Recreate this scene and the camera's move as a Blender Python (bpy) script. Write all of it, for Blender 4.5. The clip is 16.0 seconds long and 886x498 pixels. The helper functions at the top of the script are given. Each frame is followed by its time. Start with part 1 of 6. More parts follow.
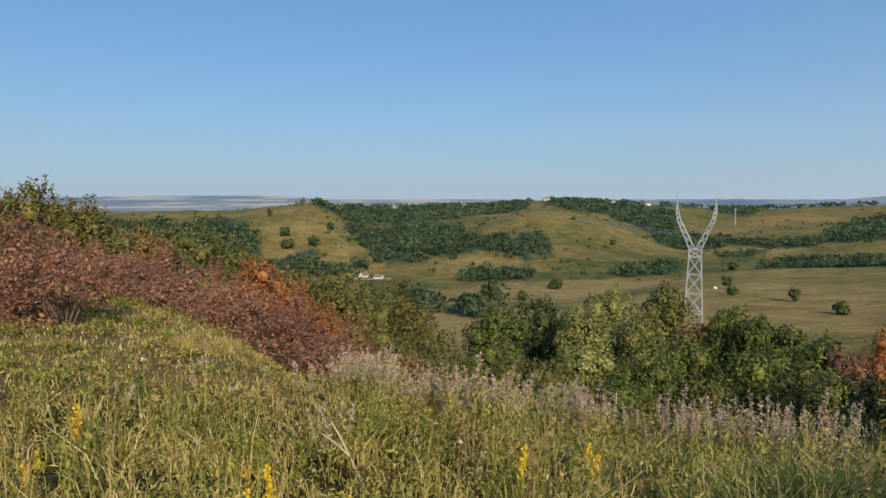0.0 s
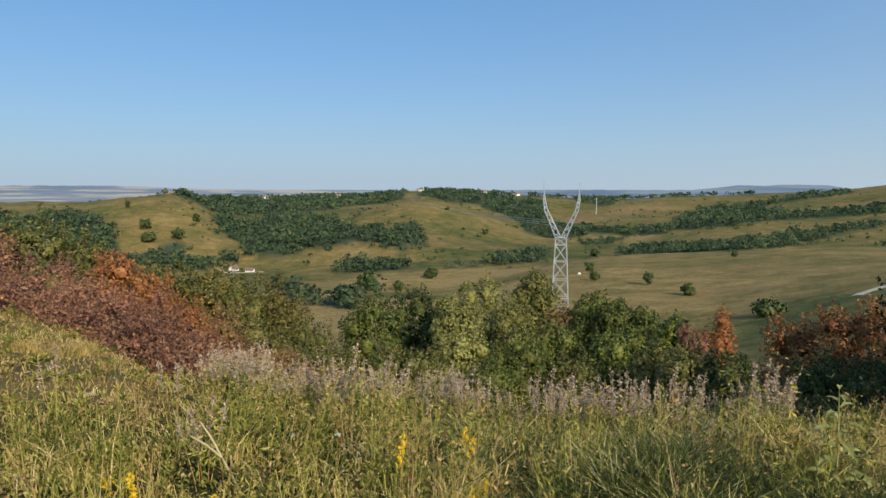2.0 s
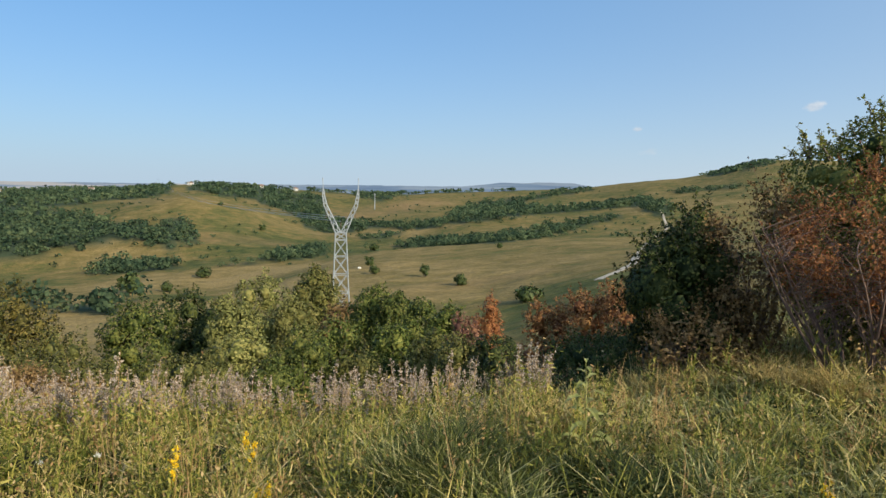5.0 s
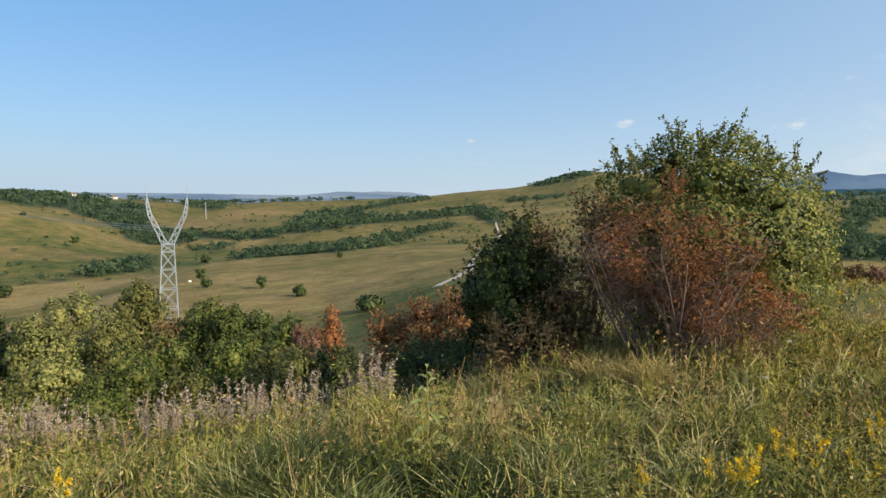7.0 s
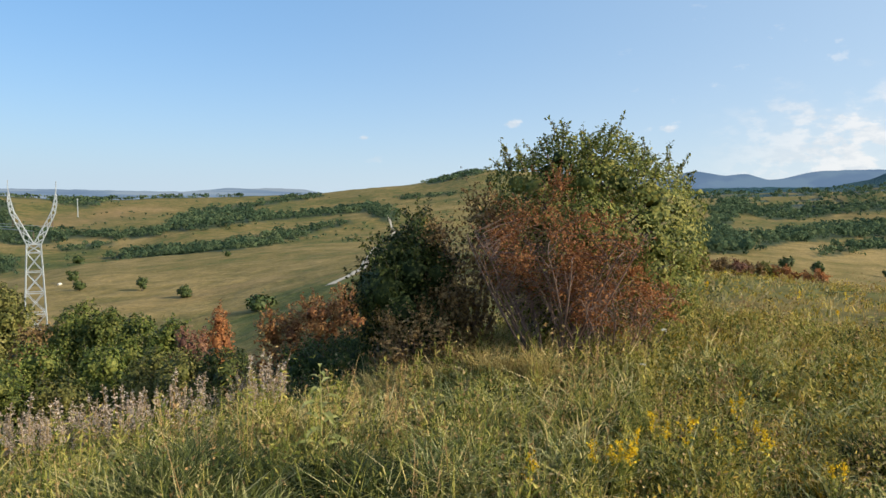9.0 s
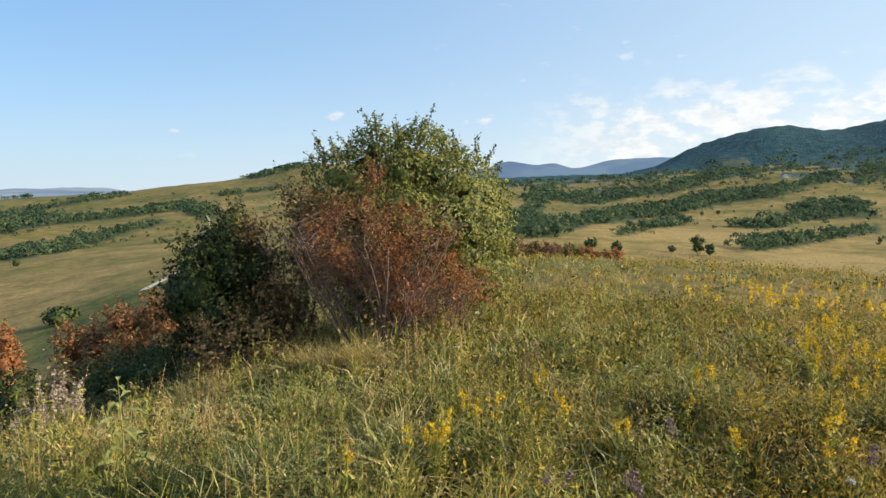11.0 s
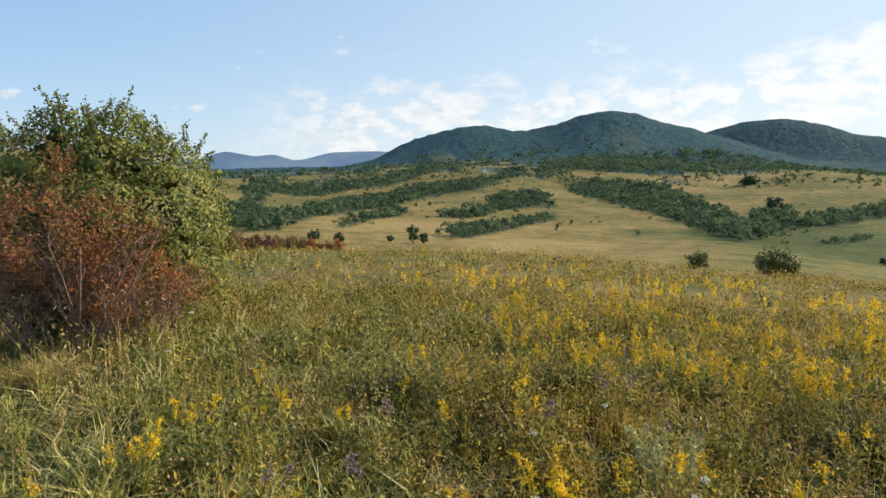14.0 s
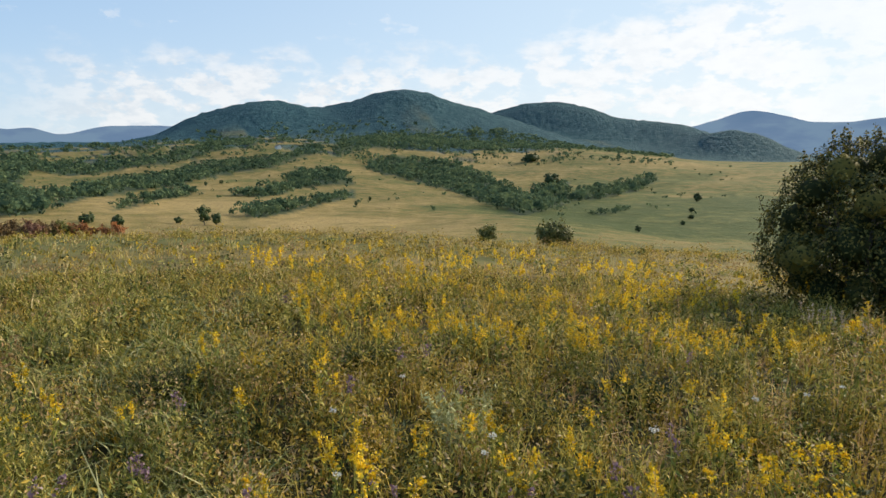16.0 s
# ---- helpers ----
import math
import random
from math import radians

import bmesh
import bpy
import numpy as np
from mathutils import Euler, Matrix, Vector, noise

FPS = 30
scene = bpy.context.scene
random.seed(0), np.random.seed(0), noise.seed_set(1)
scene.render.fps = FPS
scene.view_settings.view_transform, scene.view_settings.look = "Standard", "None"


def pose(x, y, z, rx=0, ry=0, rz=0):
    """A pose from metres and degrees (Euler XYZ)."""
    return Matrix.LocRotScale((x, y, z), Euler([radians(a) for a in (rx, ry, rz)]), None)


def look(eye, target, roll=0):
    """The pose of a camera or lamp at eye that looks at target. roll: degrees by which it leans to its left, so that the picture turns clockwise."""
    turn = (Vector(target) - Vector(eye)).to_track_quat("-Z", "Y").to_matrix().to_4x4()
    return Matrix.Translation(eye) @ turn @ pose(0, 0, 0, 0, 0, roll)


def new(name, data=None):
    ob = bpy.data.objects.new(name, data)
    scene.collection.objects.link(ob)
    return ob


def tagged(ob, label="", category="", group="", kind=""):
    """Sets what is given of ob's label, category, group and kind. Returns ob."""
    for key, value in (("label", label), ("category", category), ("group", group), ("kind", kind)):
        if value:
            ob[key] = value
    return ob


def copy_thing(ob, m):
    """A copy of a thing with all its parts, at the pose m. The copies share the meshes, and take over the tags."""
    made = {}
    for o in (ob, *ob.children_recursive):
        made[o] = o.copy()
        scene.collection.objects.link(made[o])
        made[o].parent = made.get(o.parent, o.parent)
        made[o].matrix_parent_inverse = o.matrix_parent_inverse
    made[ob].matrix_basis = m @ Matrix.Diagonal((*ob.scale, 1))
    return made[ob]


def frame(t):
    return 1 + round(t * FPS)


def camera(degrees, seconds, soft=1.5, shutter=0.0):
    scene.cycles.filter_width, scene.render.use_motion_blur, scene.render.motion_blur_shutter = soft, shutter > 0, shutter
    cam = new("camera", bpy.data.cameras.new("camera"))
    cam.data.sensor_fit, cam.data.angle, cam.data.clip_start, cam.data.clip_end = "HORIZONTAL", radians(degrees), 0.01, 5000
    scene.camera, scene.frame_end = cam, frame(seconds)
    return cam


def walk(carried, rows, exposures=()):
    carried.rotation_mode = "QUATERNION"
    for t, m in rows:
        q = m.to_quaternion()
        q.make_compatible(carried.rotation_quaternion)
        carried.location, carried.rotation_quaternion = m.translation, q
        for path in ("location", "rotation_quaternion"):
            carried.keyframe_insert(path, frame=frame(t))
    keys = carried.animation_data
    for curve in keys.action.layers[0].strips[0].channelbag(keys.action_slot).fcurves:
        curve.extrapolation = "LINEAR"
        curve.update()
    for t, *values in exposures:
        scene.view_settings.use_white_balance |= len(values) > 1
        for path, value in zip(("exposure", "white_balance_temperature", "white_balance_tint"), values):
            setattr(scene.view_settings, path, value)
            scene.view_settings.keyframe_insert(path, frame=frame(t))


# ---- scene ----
EYE = 1.65  # height of the hand-held camera over the turf
cam = camera(67.8, 16.0, soft=1.5)
walk(cam, [
    (0.0, pose(0.000, -0.000, EYE, 85.33, -0.06, 0.00)),
    (0.5, pose(0.000, -0.000, EYE, 85.14, 0.20, -2.93)),
    (1.0, pose(0.000, -0.000, EYE, 84.96, -0.04, -6.15)),
    (1.5, pose(0.000, -0.000, EYE, 84.89, -0.06, -8.33)),
    (2.0, pose(0.000, -0.000, EYE, 84.53, -0.16, -10.82)),
    (2.5, pose(0.000, -0.000, EYE, 84.20, 0.00, -13.85)),
    (3.0, pose(0.000, -0.000, EYE, 84.18, -0.06, -17.42)),
    (3.5, pose(0.000, -0.000, EYE, 84.13, -0.33, -20.72)),
    (6.0, pose(0.000, -0.000, EYE, 84.73, -0.88, -37.06)),
    (6.5, pose(0.000, -0.000, EYE, 85.03, -0.89, -41.19)),
    (7.0, pose(0.000, -0.000, EYE, 85.29, -1.09, -43.64)),
    (7.5, pose(0.000, -0.000, EYE, 85.38, -0.77, -44.35)),
    (8.0, pose(0.000, -0.000, EYE, 85.94, -0.96, -46.79)),
    (8.5, pose(0.000, -0.000, EYE, 85.66, -1.38, -49.60)),
    (11.0, pose(0.050, -0.109, EYE, 84.76, 0.18, -67.87)),
    (11.5, pose(0.053, -0.115, EYE, 84.97, -0.28, -71.23)),
    (12.0, pose(0.055, -0.122, EYE, 84.85, -0.23, -74.74)),
    (12.5, pose(0.056, -0.129, EYE, 84.76, 0.15, -78.65)),
    (13.0, pose(0.058, -0.136, EYE, 84.79, 0.07, -82.57)),
    (13.5, pose(0.058, -0.144, EYE, 84.37, -0.23, -86.68)),
    (14.0, pose(0.058, -0.154, EYE, 84.09, -0.20, -91.63)),
    (14.5, pose(0.058, -0.162, EYE, 83.74, -0.32, -96.05)),
    (15.0, pose(0.057, -0.170, EYE, 83.18, -0.42, -100.12)),
    (15.5, pose(0.055, -0.178, EYE, 82.60, -0.63, -104.27)),
    (16.0, pose(0.053, -0.186, EYE, 82.22, -0.27, -108.98)),
], exposures=[(0.0, -0.26, 6500, 10), (3.5, -0.06, 6500, 10), (7.0, 0.08, 6550, 10), (8.5, 0.15, 6600, 10), (11.0, 0.33, 6800, 10), (13.5, 0.28, 6750, 10), (16.0, 0.19, 6600, 10)])

# ---- world, sun, exposure ----
SUN_BEARING, SUN_HEIGHT = 163.0, 27.0  # degrees clockwise from +y, degrees over the horizon
world = bpy.data.worlds.new("world")
scene.world = world
world.use_nodes = True
wn, wl = world.node_tree.nodes, world.node_tree.links
wn.clear()


def wmath(op, a, b=None, c=None, clamp=False):
    m = wn.new("ShaderNodeMath")
    m.operation, m.use_clamp = op, clamp
    for sock, v in zip(m.inputs, (a, b, c)):
        if isinstance(v, (int, float)):
            sock.default_value = v
        elif v is not None:
            wl.new(v, sock)
    return m.outputs[0]


def wmix(fac, a, b, mode="MIX"):
    m = wn.new("ShaderNodeMix")
    m.data_type, m.blend_type = "RGBA", mode
    for sock, v in ((m.inputs["Factor"], fac), (m.inputs[6], a), (m.inputs[7], b)):
        if isinstance(v, (int, float)):
            sock.default_value = v
        elif isinstance(v, tuple):
            sock.default_value = (*v, 1)
        else:
            wl.new(v, sock)
    return m.outputs[2]


sky = wn.new("ShaderNodeTexSky")
sky.sky_type = "NISHITA"
sky.sun_disc = False
sky.sun_elevation = radians(SUN_HEIGHT)
sky.sun_rotation = radians(SUN_BEARING)
sky.altitude, sky.air_density, sky.dust_density, sky.ozone_density = 400, 1.0, 0.3, 3.0

# height over the horizon and nearness to the sun, of any part of the sky
way = wn.new("ShaderNodeTexCoord").outputs["Generated"]
sep = wn.new("ShaderNodeSeparateXYZ")
wl.new(way, sep.inputs[0])
height = wmath("MAXIMUM", sep.outputs["Z"], 0.0)
sb, se = radians(SUN_BEARING), radians(SUN_HEIGHT)
to_sun = (math.sin(sb) * math.cos(se), math.cos(sb) * math.cos(se), math.sin(se))
dot = wn.new("ShaderNodeVectorMath")
dot.operation = "DOT_PRODUCT"
wl.new(way, dot.inputs[0])
dot.inputs[1].default_value = to_sun
near_sun = wmath("MULTIPLY_ADD", dot.outputs["Value"], 0.5, 0.5, clamp=True)

# haze whitens the sky low down and towards the sun
haze_low = wmath("POWER", wmath("SUBTRACT", 1.0, height), 7.0)
clear = wmix(0.55, wmix(1.0, sky.outputs[0], (0.088, 0.124, 0.146), "MULTIPLY"), (0.132, 0.375, 0.745))
hazy = wmix(wmath("POWER", near_sun, 1.6), (0.47, 0.60, 0.725), (0.82, 0.85, 0.85))
col = wmix(wmath("MULTIPLY", haze_low, 0.93), clear, hazy)
col = wmix(wmath("MULTIPLY", wmath("POWER", near_sun, 2.0), 0.72), col, (0.755, 0.84, 0.845))

# fair-weather clouds: flat-based heaps in a bank over the mountains, thin wisps elsewhere
flat = wn.new("ShaderNodeMapping")
flat.inputs["Scale"].default_value = (1.0, 1.0, 2.1)
wl.new(way, flat.inputs["Vector"])


def wnoise(scale, detail, rough, vec):
    t = wn.new("ShaderNodeTexNoise")
    t.inputs["Scale"].default_value, t.inputs["Detail"].default_value, t.inputs["Roughness"].default_value = scale, detail, rough
    wl.new(vec, t.inputs["Vector"])
    return t.outputs["Fac"]


def wstep(v, lo, hi):
    m = wn.new("ShaderNodeMapRange")
    m.interpolation_type = "SMOOTHSTEP"
    wl.new(v, m.inputs["Value"])
    m.inputs["From Min"].default_value, m.inputs["From Max"].default_value = lo, hi
    return m.outputs[0]


heaps = wnoise(13.0, 7.0, 0.58, flat.outputs[0])
puffs = wnoise(30.0, 5.0, 0.55, flat.outputs[0])
lumps = wmath("ADD", wmath("MULTIPLY", heaps, 0.60), wmath("MULTIPLY", puffs, 0.40))
over_hills = wn.new("ShaderNodeVectorMath")
over_hills.operation = "DOT_PRODUCT"
wl.new(way, over_hills.inputs[0])
over_hills.inputs[1].default_value = (math.sin(radians(110)), math.cos(radians(110)), 0.0)
east = wstep(over_hills.outputs["Value"], 0.79, 0.91)
sunny = wstep(near_sun, 0.78, 1.0)
rise = wmath("ADD", 0.150, wmath("MULTIPLY", sunny, 0.12))
top = wstep(wmath("SUBTRACT", wmath("ADD", rise, wmath("MULTIPLY", wmath("SUBTRACT", heaps, 0.5), 0.16)), height), -0.01, 0.05)
span = wmath("MAXIMUM", east, sunny)
bank = wmath("MULTIPLY", top, span)
veil = wmath("MULTIPLY", bank, wmath("MULTIPLY_ADD", sunny, 0.12, 0.20))
bright = wmath("MULTIPLY", bank, wstep(wmath("ADD", lumps, wmath("MULTIPLY", sunny, 0.05)), 0.455, 0.535))
wisps = wmath("MULTIPLY", wmath("MULTIPLY", wstep(lumps, 0.585, 0.66), wstep(sep.outputs["X"], 0.86, 0.97)), wstep(height, 0.40, 0.20))
cloud = wmath("MAXIMUM", wmath("ADD", veil, wmath("MULTIPLY", bright, 0.52)), wmath("MULTIPLY", wisps, 0.28))

# single small heaps: bearing, height, half width
for puff_b, puff_e, puff_w in ((46.0, 4.6, 0.011), (58.6, 6.1, 0.015), (47.0, 2.9, 0.017), (60.0, 3.0, 0.020), (71.4, 5.7, 0.015)):
    pb, pe = radians(puff_b), radians(puff_e)
    off = wn.new("ShaderNodeVectorMath")
    off.operation = "SUBTRACT"
    wl.new(way, off.inputs[0])
    off.inputs[1].default_value = (math.sin(pb) * math.cos(pe), math.cos(pb) * math.cos(pe), math.sin(pe))
    squash = wn.new("ShaderNodeVectorMath")
    squash.operation = "MULTIPLY"
    wl.new(off.outputs[0], squash.inputs[0])
    squash.inputs[1].default_value = (1.0, 1.0, 1.8)
    far_off = wn.new("ShaderNodeVectorMath")
    far_off.operation = "LENGTH"
    wl.new(squash.outputs[0], far_off.inputs[0])
    body = wmath("SUBTRACT", wmath("ADD", 1.0, wmath("MULTIPLY", wmath("SUBTRACT", puffs, 0.5), 2.6)), wmath("DIVIDE", far_off.outputs["Value"], puff_w))
    cloud = wmath("MAXIMUM", cloud, wmath("MULTIPLY", wstep(body, 0.0, 0.6), 0.55 if puff_e > 4 else 0.22))
cloud = wmath("MINIMUM", cloud, 0.9)
crag = wnoise(46.0, 6.0, 0.6, flat.outputs[0])
lit = wmix(wstep(wmath("ADD", wmath("MULTIPLY", puffs, 0.5), wmath("MULTIPLY", crag, 0.5)), 0.40, 0.58), (0.61, 0.65, 0.70), (0.83, 0.82, 0.815))
white = wmix(wmath("POWER", near_sun, 3.0), lit, (0.93, 0.935, 0.94))
col = wmix(cloud, col, white)

bg = wn.new("ShaderNodeBackground")
bg.inputs["Strength"].default_value = 1.0
wout = wn.new("ShaderNodeOutputWorld")
wl.new(col, bg.inputs["Color"])
wl.new(bg.outputs[0], wout.inputs["Surface"])

sun_data = bpy.data.lights.new("sun", "SUN")
sun_data.energy, sun_data.angle, sun_data.color = 5.6, radians(0.6), (1.0, 0.87, 0.65)
sun = new("sun", sun_data)
sun.matrix_world = look([50 * q for q in to_sun], (0, 0, 0))

# ---- materials ----
MAT = {}


def nodes_of(name):
    m = bpy.data.materials.new(name)
    m.use_nodes = True
    MAT[name] = m
    nt = m.node_tree
    return nt.nodes, nt.links, nt.nodes["Principled BSDF"], nt.nodes["Material Output"]


def ramp(nodes, stops):
    r = nodes.new("ShaderNodeValToRGB")
    e = r.color_ramp.elements
    while len(e) < len(stops):
        e.new(0.5)
    for el, (p, c) in zip(e, stops):
        el.position, el.color = p, (*c, 1)
    return r


def noise_tex(nodes, links, coord, scale, detail=4.0, rough=0.55):
    n = nodes.new("ShaderNodeTexNoise")
    n.inputs["Scale"].default_value, n.inputs["Detail"].default_value, n.inputs["Roughness"].default_value = scale, detail, rough
    links.new(coord, n.inputs["Vector"])
    return n


def mix_rgb(nodes, links, fac, a, b, mode="MIX"):
    m = nodes.new("ShaderNodeMix")
    m.data_type, m.blend_type = "RGBA", mode
    for sock, v in ((m.inputs["Factor"], fac), (m.inputs[6], a), (m.inputs[7], b)):
        if isinstance(v, (int, float)):
            sock.default_value = v
        elif isinstance(v, tuple):
            sock.default_value = (*v, 1)
        else:
            links.new(v, sock)
    return m.outputs[2]


def foliage(name, stops, glow=0.3, rough=0.6, spread=0.35):
    """Leaves: each leaf takes its own tint, each plant shifts the whole, light comes through."""
    n, l, bsdf, out = nodes_of(name)
    geo, info, pos = n.new("ShaderNodeNewGeometry"), n.new("ShaderNodeObjectInfo"), n.new("ShaderNodeTexCoord")
    big = noise_tex(n, l, pos.outputs["Object"], 1.1, 2.0)
    add = n.new("ShaderNodeMath")
    add.operation = "MULTIPLY_ADD"
    l.new(big.outputs["Fac"], add.inputs[0])
    add.inputs[1].default_value = spread * 2
    l.new(geo.outputs["Random Per Island"], add.inputs[2])
    sub = n.new("ShaderNodeMath")
    sub.operation = "SUBTRACT"
    l.new(add.outputs[0], sub.inputs[0])
    sub.inputs[1].default_value = spread + 0.25
    mottle = noise_tex(n, l, pos.outputs["Object"], 17.0, 2.0)
    dab = n.new("ShaderNodeMath")
    dab.operation = "MULTIPLY_ADD"
    l.new(mottle.outputs["Fac"], dab.inputs[0])
    dab.inputs[1].default_value = 0.5
    l.new(sub.outputs[0], dab.inputs[2])
    rp = ramp(n, stops)
    l.new(dab.outputs[0], rp.inputs[0])
    hue = n.new("ShaderNodeHueSaturation")
    mr = n.new("ShaderNodeMapRange")
    mr.inputs["To Min"].default_value, mr.inputs["To Max"].default_value = 0.8, 1.2
    l.new(info.outputs["Random"], mr.inputs["Value"])
    l.new(mr.outputs[0], hue.inputs["Value"])
    l.new(rp.outputs[0], hue.inputs["Color"])
    l.new(hue.outputs[0], bsdf.inputs["Base Color"])
    bsdf.inputs["Roughness"].default_value = rough
    bsdf.inputs["Specular IOR Level"].default_value = 0.25
    tr = n.new("ShaderNodeBsdfTranslucent")
    l.new(hue.outputs[0], tr.inputs["Color"])
    mx = n.new("ShaderNodeMixShader")
    mx.inputs[0].default_value = glow
    l.new(bsdf.outputs[0], mx.inputs[1])
    l.new(tr.outputs[0], mx.inputs[2])
    l.new(mx.outputs[0], out.inputs["Surface"])


def plain(name, dark, light, scale, rough, metal=0.0, bump=0.0):
    """A surface with two tints in a two-scale noise, and relief."""
    n, l, bsdf, out = nodes_of(name)
    pos = n.new("ShaderNodeTexCoord").outputs["Object"]
    a, b = noise_tex(n, l, pos, scale, 5.0), noise_tex(n, l, pos, scale * 0.13, 2.0)
    rp = ramp(n, [(0.3, dark), (0.7, light)])
    l.new(mix_rgb(n, l, 0.5, a.outputs["Color"], b.outputs["Color"]), rp.inputs[0])
    l.new(rp.outputs[0], bsdf.inputs["Base Color"])
    bsdf.inputs["Roughness"].default_value, bsdf.inputs["Metallic"].default_value = rough, metal
    if bump:
        bp = n.new("ShaderNodeBump")
        bp.inputs["Strength"].default_value = bump
        l.new(a.outputs["Fac"], bp.inputs["Height"])
        l.new(bp.outputs[0], bsdf.inputs["Normal"])


def turf_material():
    """Grassland: dry and green turf, bare earth, and the far forest's canopy with haze put into its blue, by the cover
    laid on the land.
    """
    n, l, bsdf, out = nodes_of("turf")
    pos = n.new("ShaderNodeNewGeometry").outputs["Position"]
    cover = {}
    for key in ("dry", "bare", "forest", "floor", "meadow"):
        cover[key] = n.new("ShaderNodeAttribute")
        cover[key].attribute_name = key
    wide, mid, fine = noise_tex(n, l, pos, 0.012, 5.0, 0.6), noise_tex(n, l, pos, 0.09, 4.0, 0.6), noise_tex(n, l, pos, 0.7, 5.0, 0.7)
    s1 = n.new("ShaderNodeMath")
    s1.operation = "MULTIPLY_ADD"
    l.new(wide.outputs["Fac"], s1.inputs[0])
    s1.inputs[1].default_value = 1.25
    l.new(cover["dry"].outputs["Fac"], s1.inputs[2])
    s2 = n.new("ShaderNodeMath")
    s2.operation = "MULTIPLY_ADD"
    l.new(mid.outputs["Fac"], s2.inputs[0])
    s2.inputs[1].default_value = 1.5
    l.new(s1.outputs[0], s2.inputs[2])
    s3 = n.new("ShaderNodeMath")
    s3.operation = "SUBTRACT"
    l.new(s2.outputs[0], s3.inputs[0])
    s3.inputs[1].default_value = 1.375
    rp = ramp(n, [(0.0, (0.054, 0.075, 0.022)), (0.3, (0.108, 0.114, 0.038)), (0.6, (0.192, 0.150, 0.058)), (1.0, (0.30, 0.222, 0.098))])
    l.new(s3.outputs[0], rp.inputs[0])
    tuft = ramp(n, [(0.25, (0.5, 0.52, 0.5)), (0.75, (1.35, 1.3, 1.2))])
    l.new(fine.outputs["Fac"], tuft.inputs[0])
    c = mix_rgb(n, l, 1.0, rp.outputs[0], tuft.outputs[0], "MULTIPLY")
    c = mix_rgb(n, l, cover["bare"].outputs["Fac"], c, (0.27, 0.17, 0.09))
    # meadow soil, its colour darkened for the shade between the blades
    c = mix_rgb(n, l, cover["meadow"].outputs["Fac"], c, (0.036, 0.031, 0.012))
    c = mix_rgb(n, l, cover["floor"].outputs["Fac"], c, (0.05, 0.07, 0.04))
    # forest canopy: the blue of the distant haze is painted into its greens
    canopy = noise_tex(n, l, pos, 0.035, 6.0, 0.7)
    haze_ramp = ramp(n, [(0.3, (0.012, 0.048, 0.066)), (0.5, (0.028, 0.078, 0.098)), (0.7, (0.054, 0.118, 0.130))])
    l.new(canopy.outputs["Fac"], haze_ramp.inputs[0])
    c = mix_rgb(n, l, cover["forest"].outputs["Fac"], c, haze_ramp.outputs[0])
    l.new(c, bsdf.inputs["Base Color"])
    bsdf.inputs["Roughness"].default_value = 0.95
    bsdf.inputs["Specular IOR Level"].default_value = 0.1
    b1 = n.new("ShaderNodeBump")
    b1.inputs["Strength"].default_value, b1.inputs["Distance"].default_value = 0.5, 0.35
    l.new(fine.outputs["Fac"], b1.inputs["Height"])
    hgt = n.new("ShaderNodeMath")
    hgt.operation = "MULTIPLY"
    l.new(canopy.outputs["Fac"], hgt.inputs[0])
    l.new(cover["forest"].outputs["Fac"], hgt.inputs[1])
    b2 = n.new("ShaderNodeBump")
    b2.inputs["Strength"].default_value, b2.inputs["Distance"].default_value = 0.9, 26.0
    l.new(hgt.outputs[0], b2.inputs["Height"])
    b3 = n.new("ShaderNodeBump")
    b3.inputs["Strength"].default_value, b3.inputs["Distance"].default_value = 0.55, 3.0
    l.new(mid.outputs["Fac"], b3.inputs["Height"])
    l.new(b1.outputs[0], b3.inputs["Normal"])
    l.new(b3.outputs[0], b2.inputs["Normal"])
    l.new(b2.outputs[0], bsdf.inputs["Normal"])


def haze_material(name, dark, light, stripes, layers):
    """The far distance, a plain backdrop that glows by itself: the haze of miles of air is painted into its colours."""
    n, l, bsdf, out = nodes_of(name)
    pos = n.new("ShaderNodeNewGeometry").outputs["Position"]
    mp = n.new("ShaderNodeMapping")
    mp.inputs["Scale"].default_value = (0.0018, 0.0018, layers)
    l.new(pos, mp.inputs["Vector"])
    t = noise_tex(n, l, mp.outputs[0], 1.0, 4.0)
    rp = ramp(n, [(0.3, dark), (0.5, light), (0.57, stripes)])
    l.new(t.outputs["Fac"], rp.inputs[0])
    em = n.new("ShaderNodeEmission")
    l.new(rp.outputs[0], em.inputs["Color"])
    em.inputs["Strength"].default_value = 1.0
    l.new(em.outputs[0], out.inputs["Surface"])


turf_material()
# daylight and haze are both in these colours, given off as emission
haze_material("far_plain", (0.19, 0.265, 0.37), (0.24, 0.31, 0.40), (0.48, 0.47, 0.46), 0.06)
haze_material("far_ridge", (0.15, 0.225, 0.34), (0.20, 0.28, 0.38), (0.27, 0.34, 0.42), 0.05)
haze_material("far_hills", (0.095, 0.17, 0.285), (0.13, 0.205, 0.32), (0.155, 0.24, 0.345), 0.006)
foliage("leaf_green", [(0.0, (0.032, 0.050, 0.010)), (0.5, (0.105, 0.128, 0.025)), (1.0, (0.28, 0.26, 0.065))], glow=0.25)
foliage("leaf_fresh", [(0.0, (0.026, 0.046, 0.010)), (0.5, (0.090, 0.122, 0.024)), (1.0, (0.225, 0.235, 0.056))], glow=0.25)
foliage("leaf_dark", [(0.0, (0.016, 0.030, 0.008)), (0.5, (0.046, 0.068, 0.016)), (1.0, (0.125, 0.145, 0.035))], glow=0.2)
foliage("leaf_olive", [(0.0, (0.046, 0.054, 0.014)), (0.5, (0.122, 0.132, 0.033)), (1.0, (0.26, 0.235, 0.07))], glow=0.22)
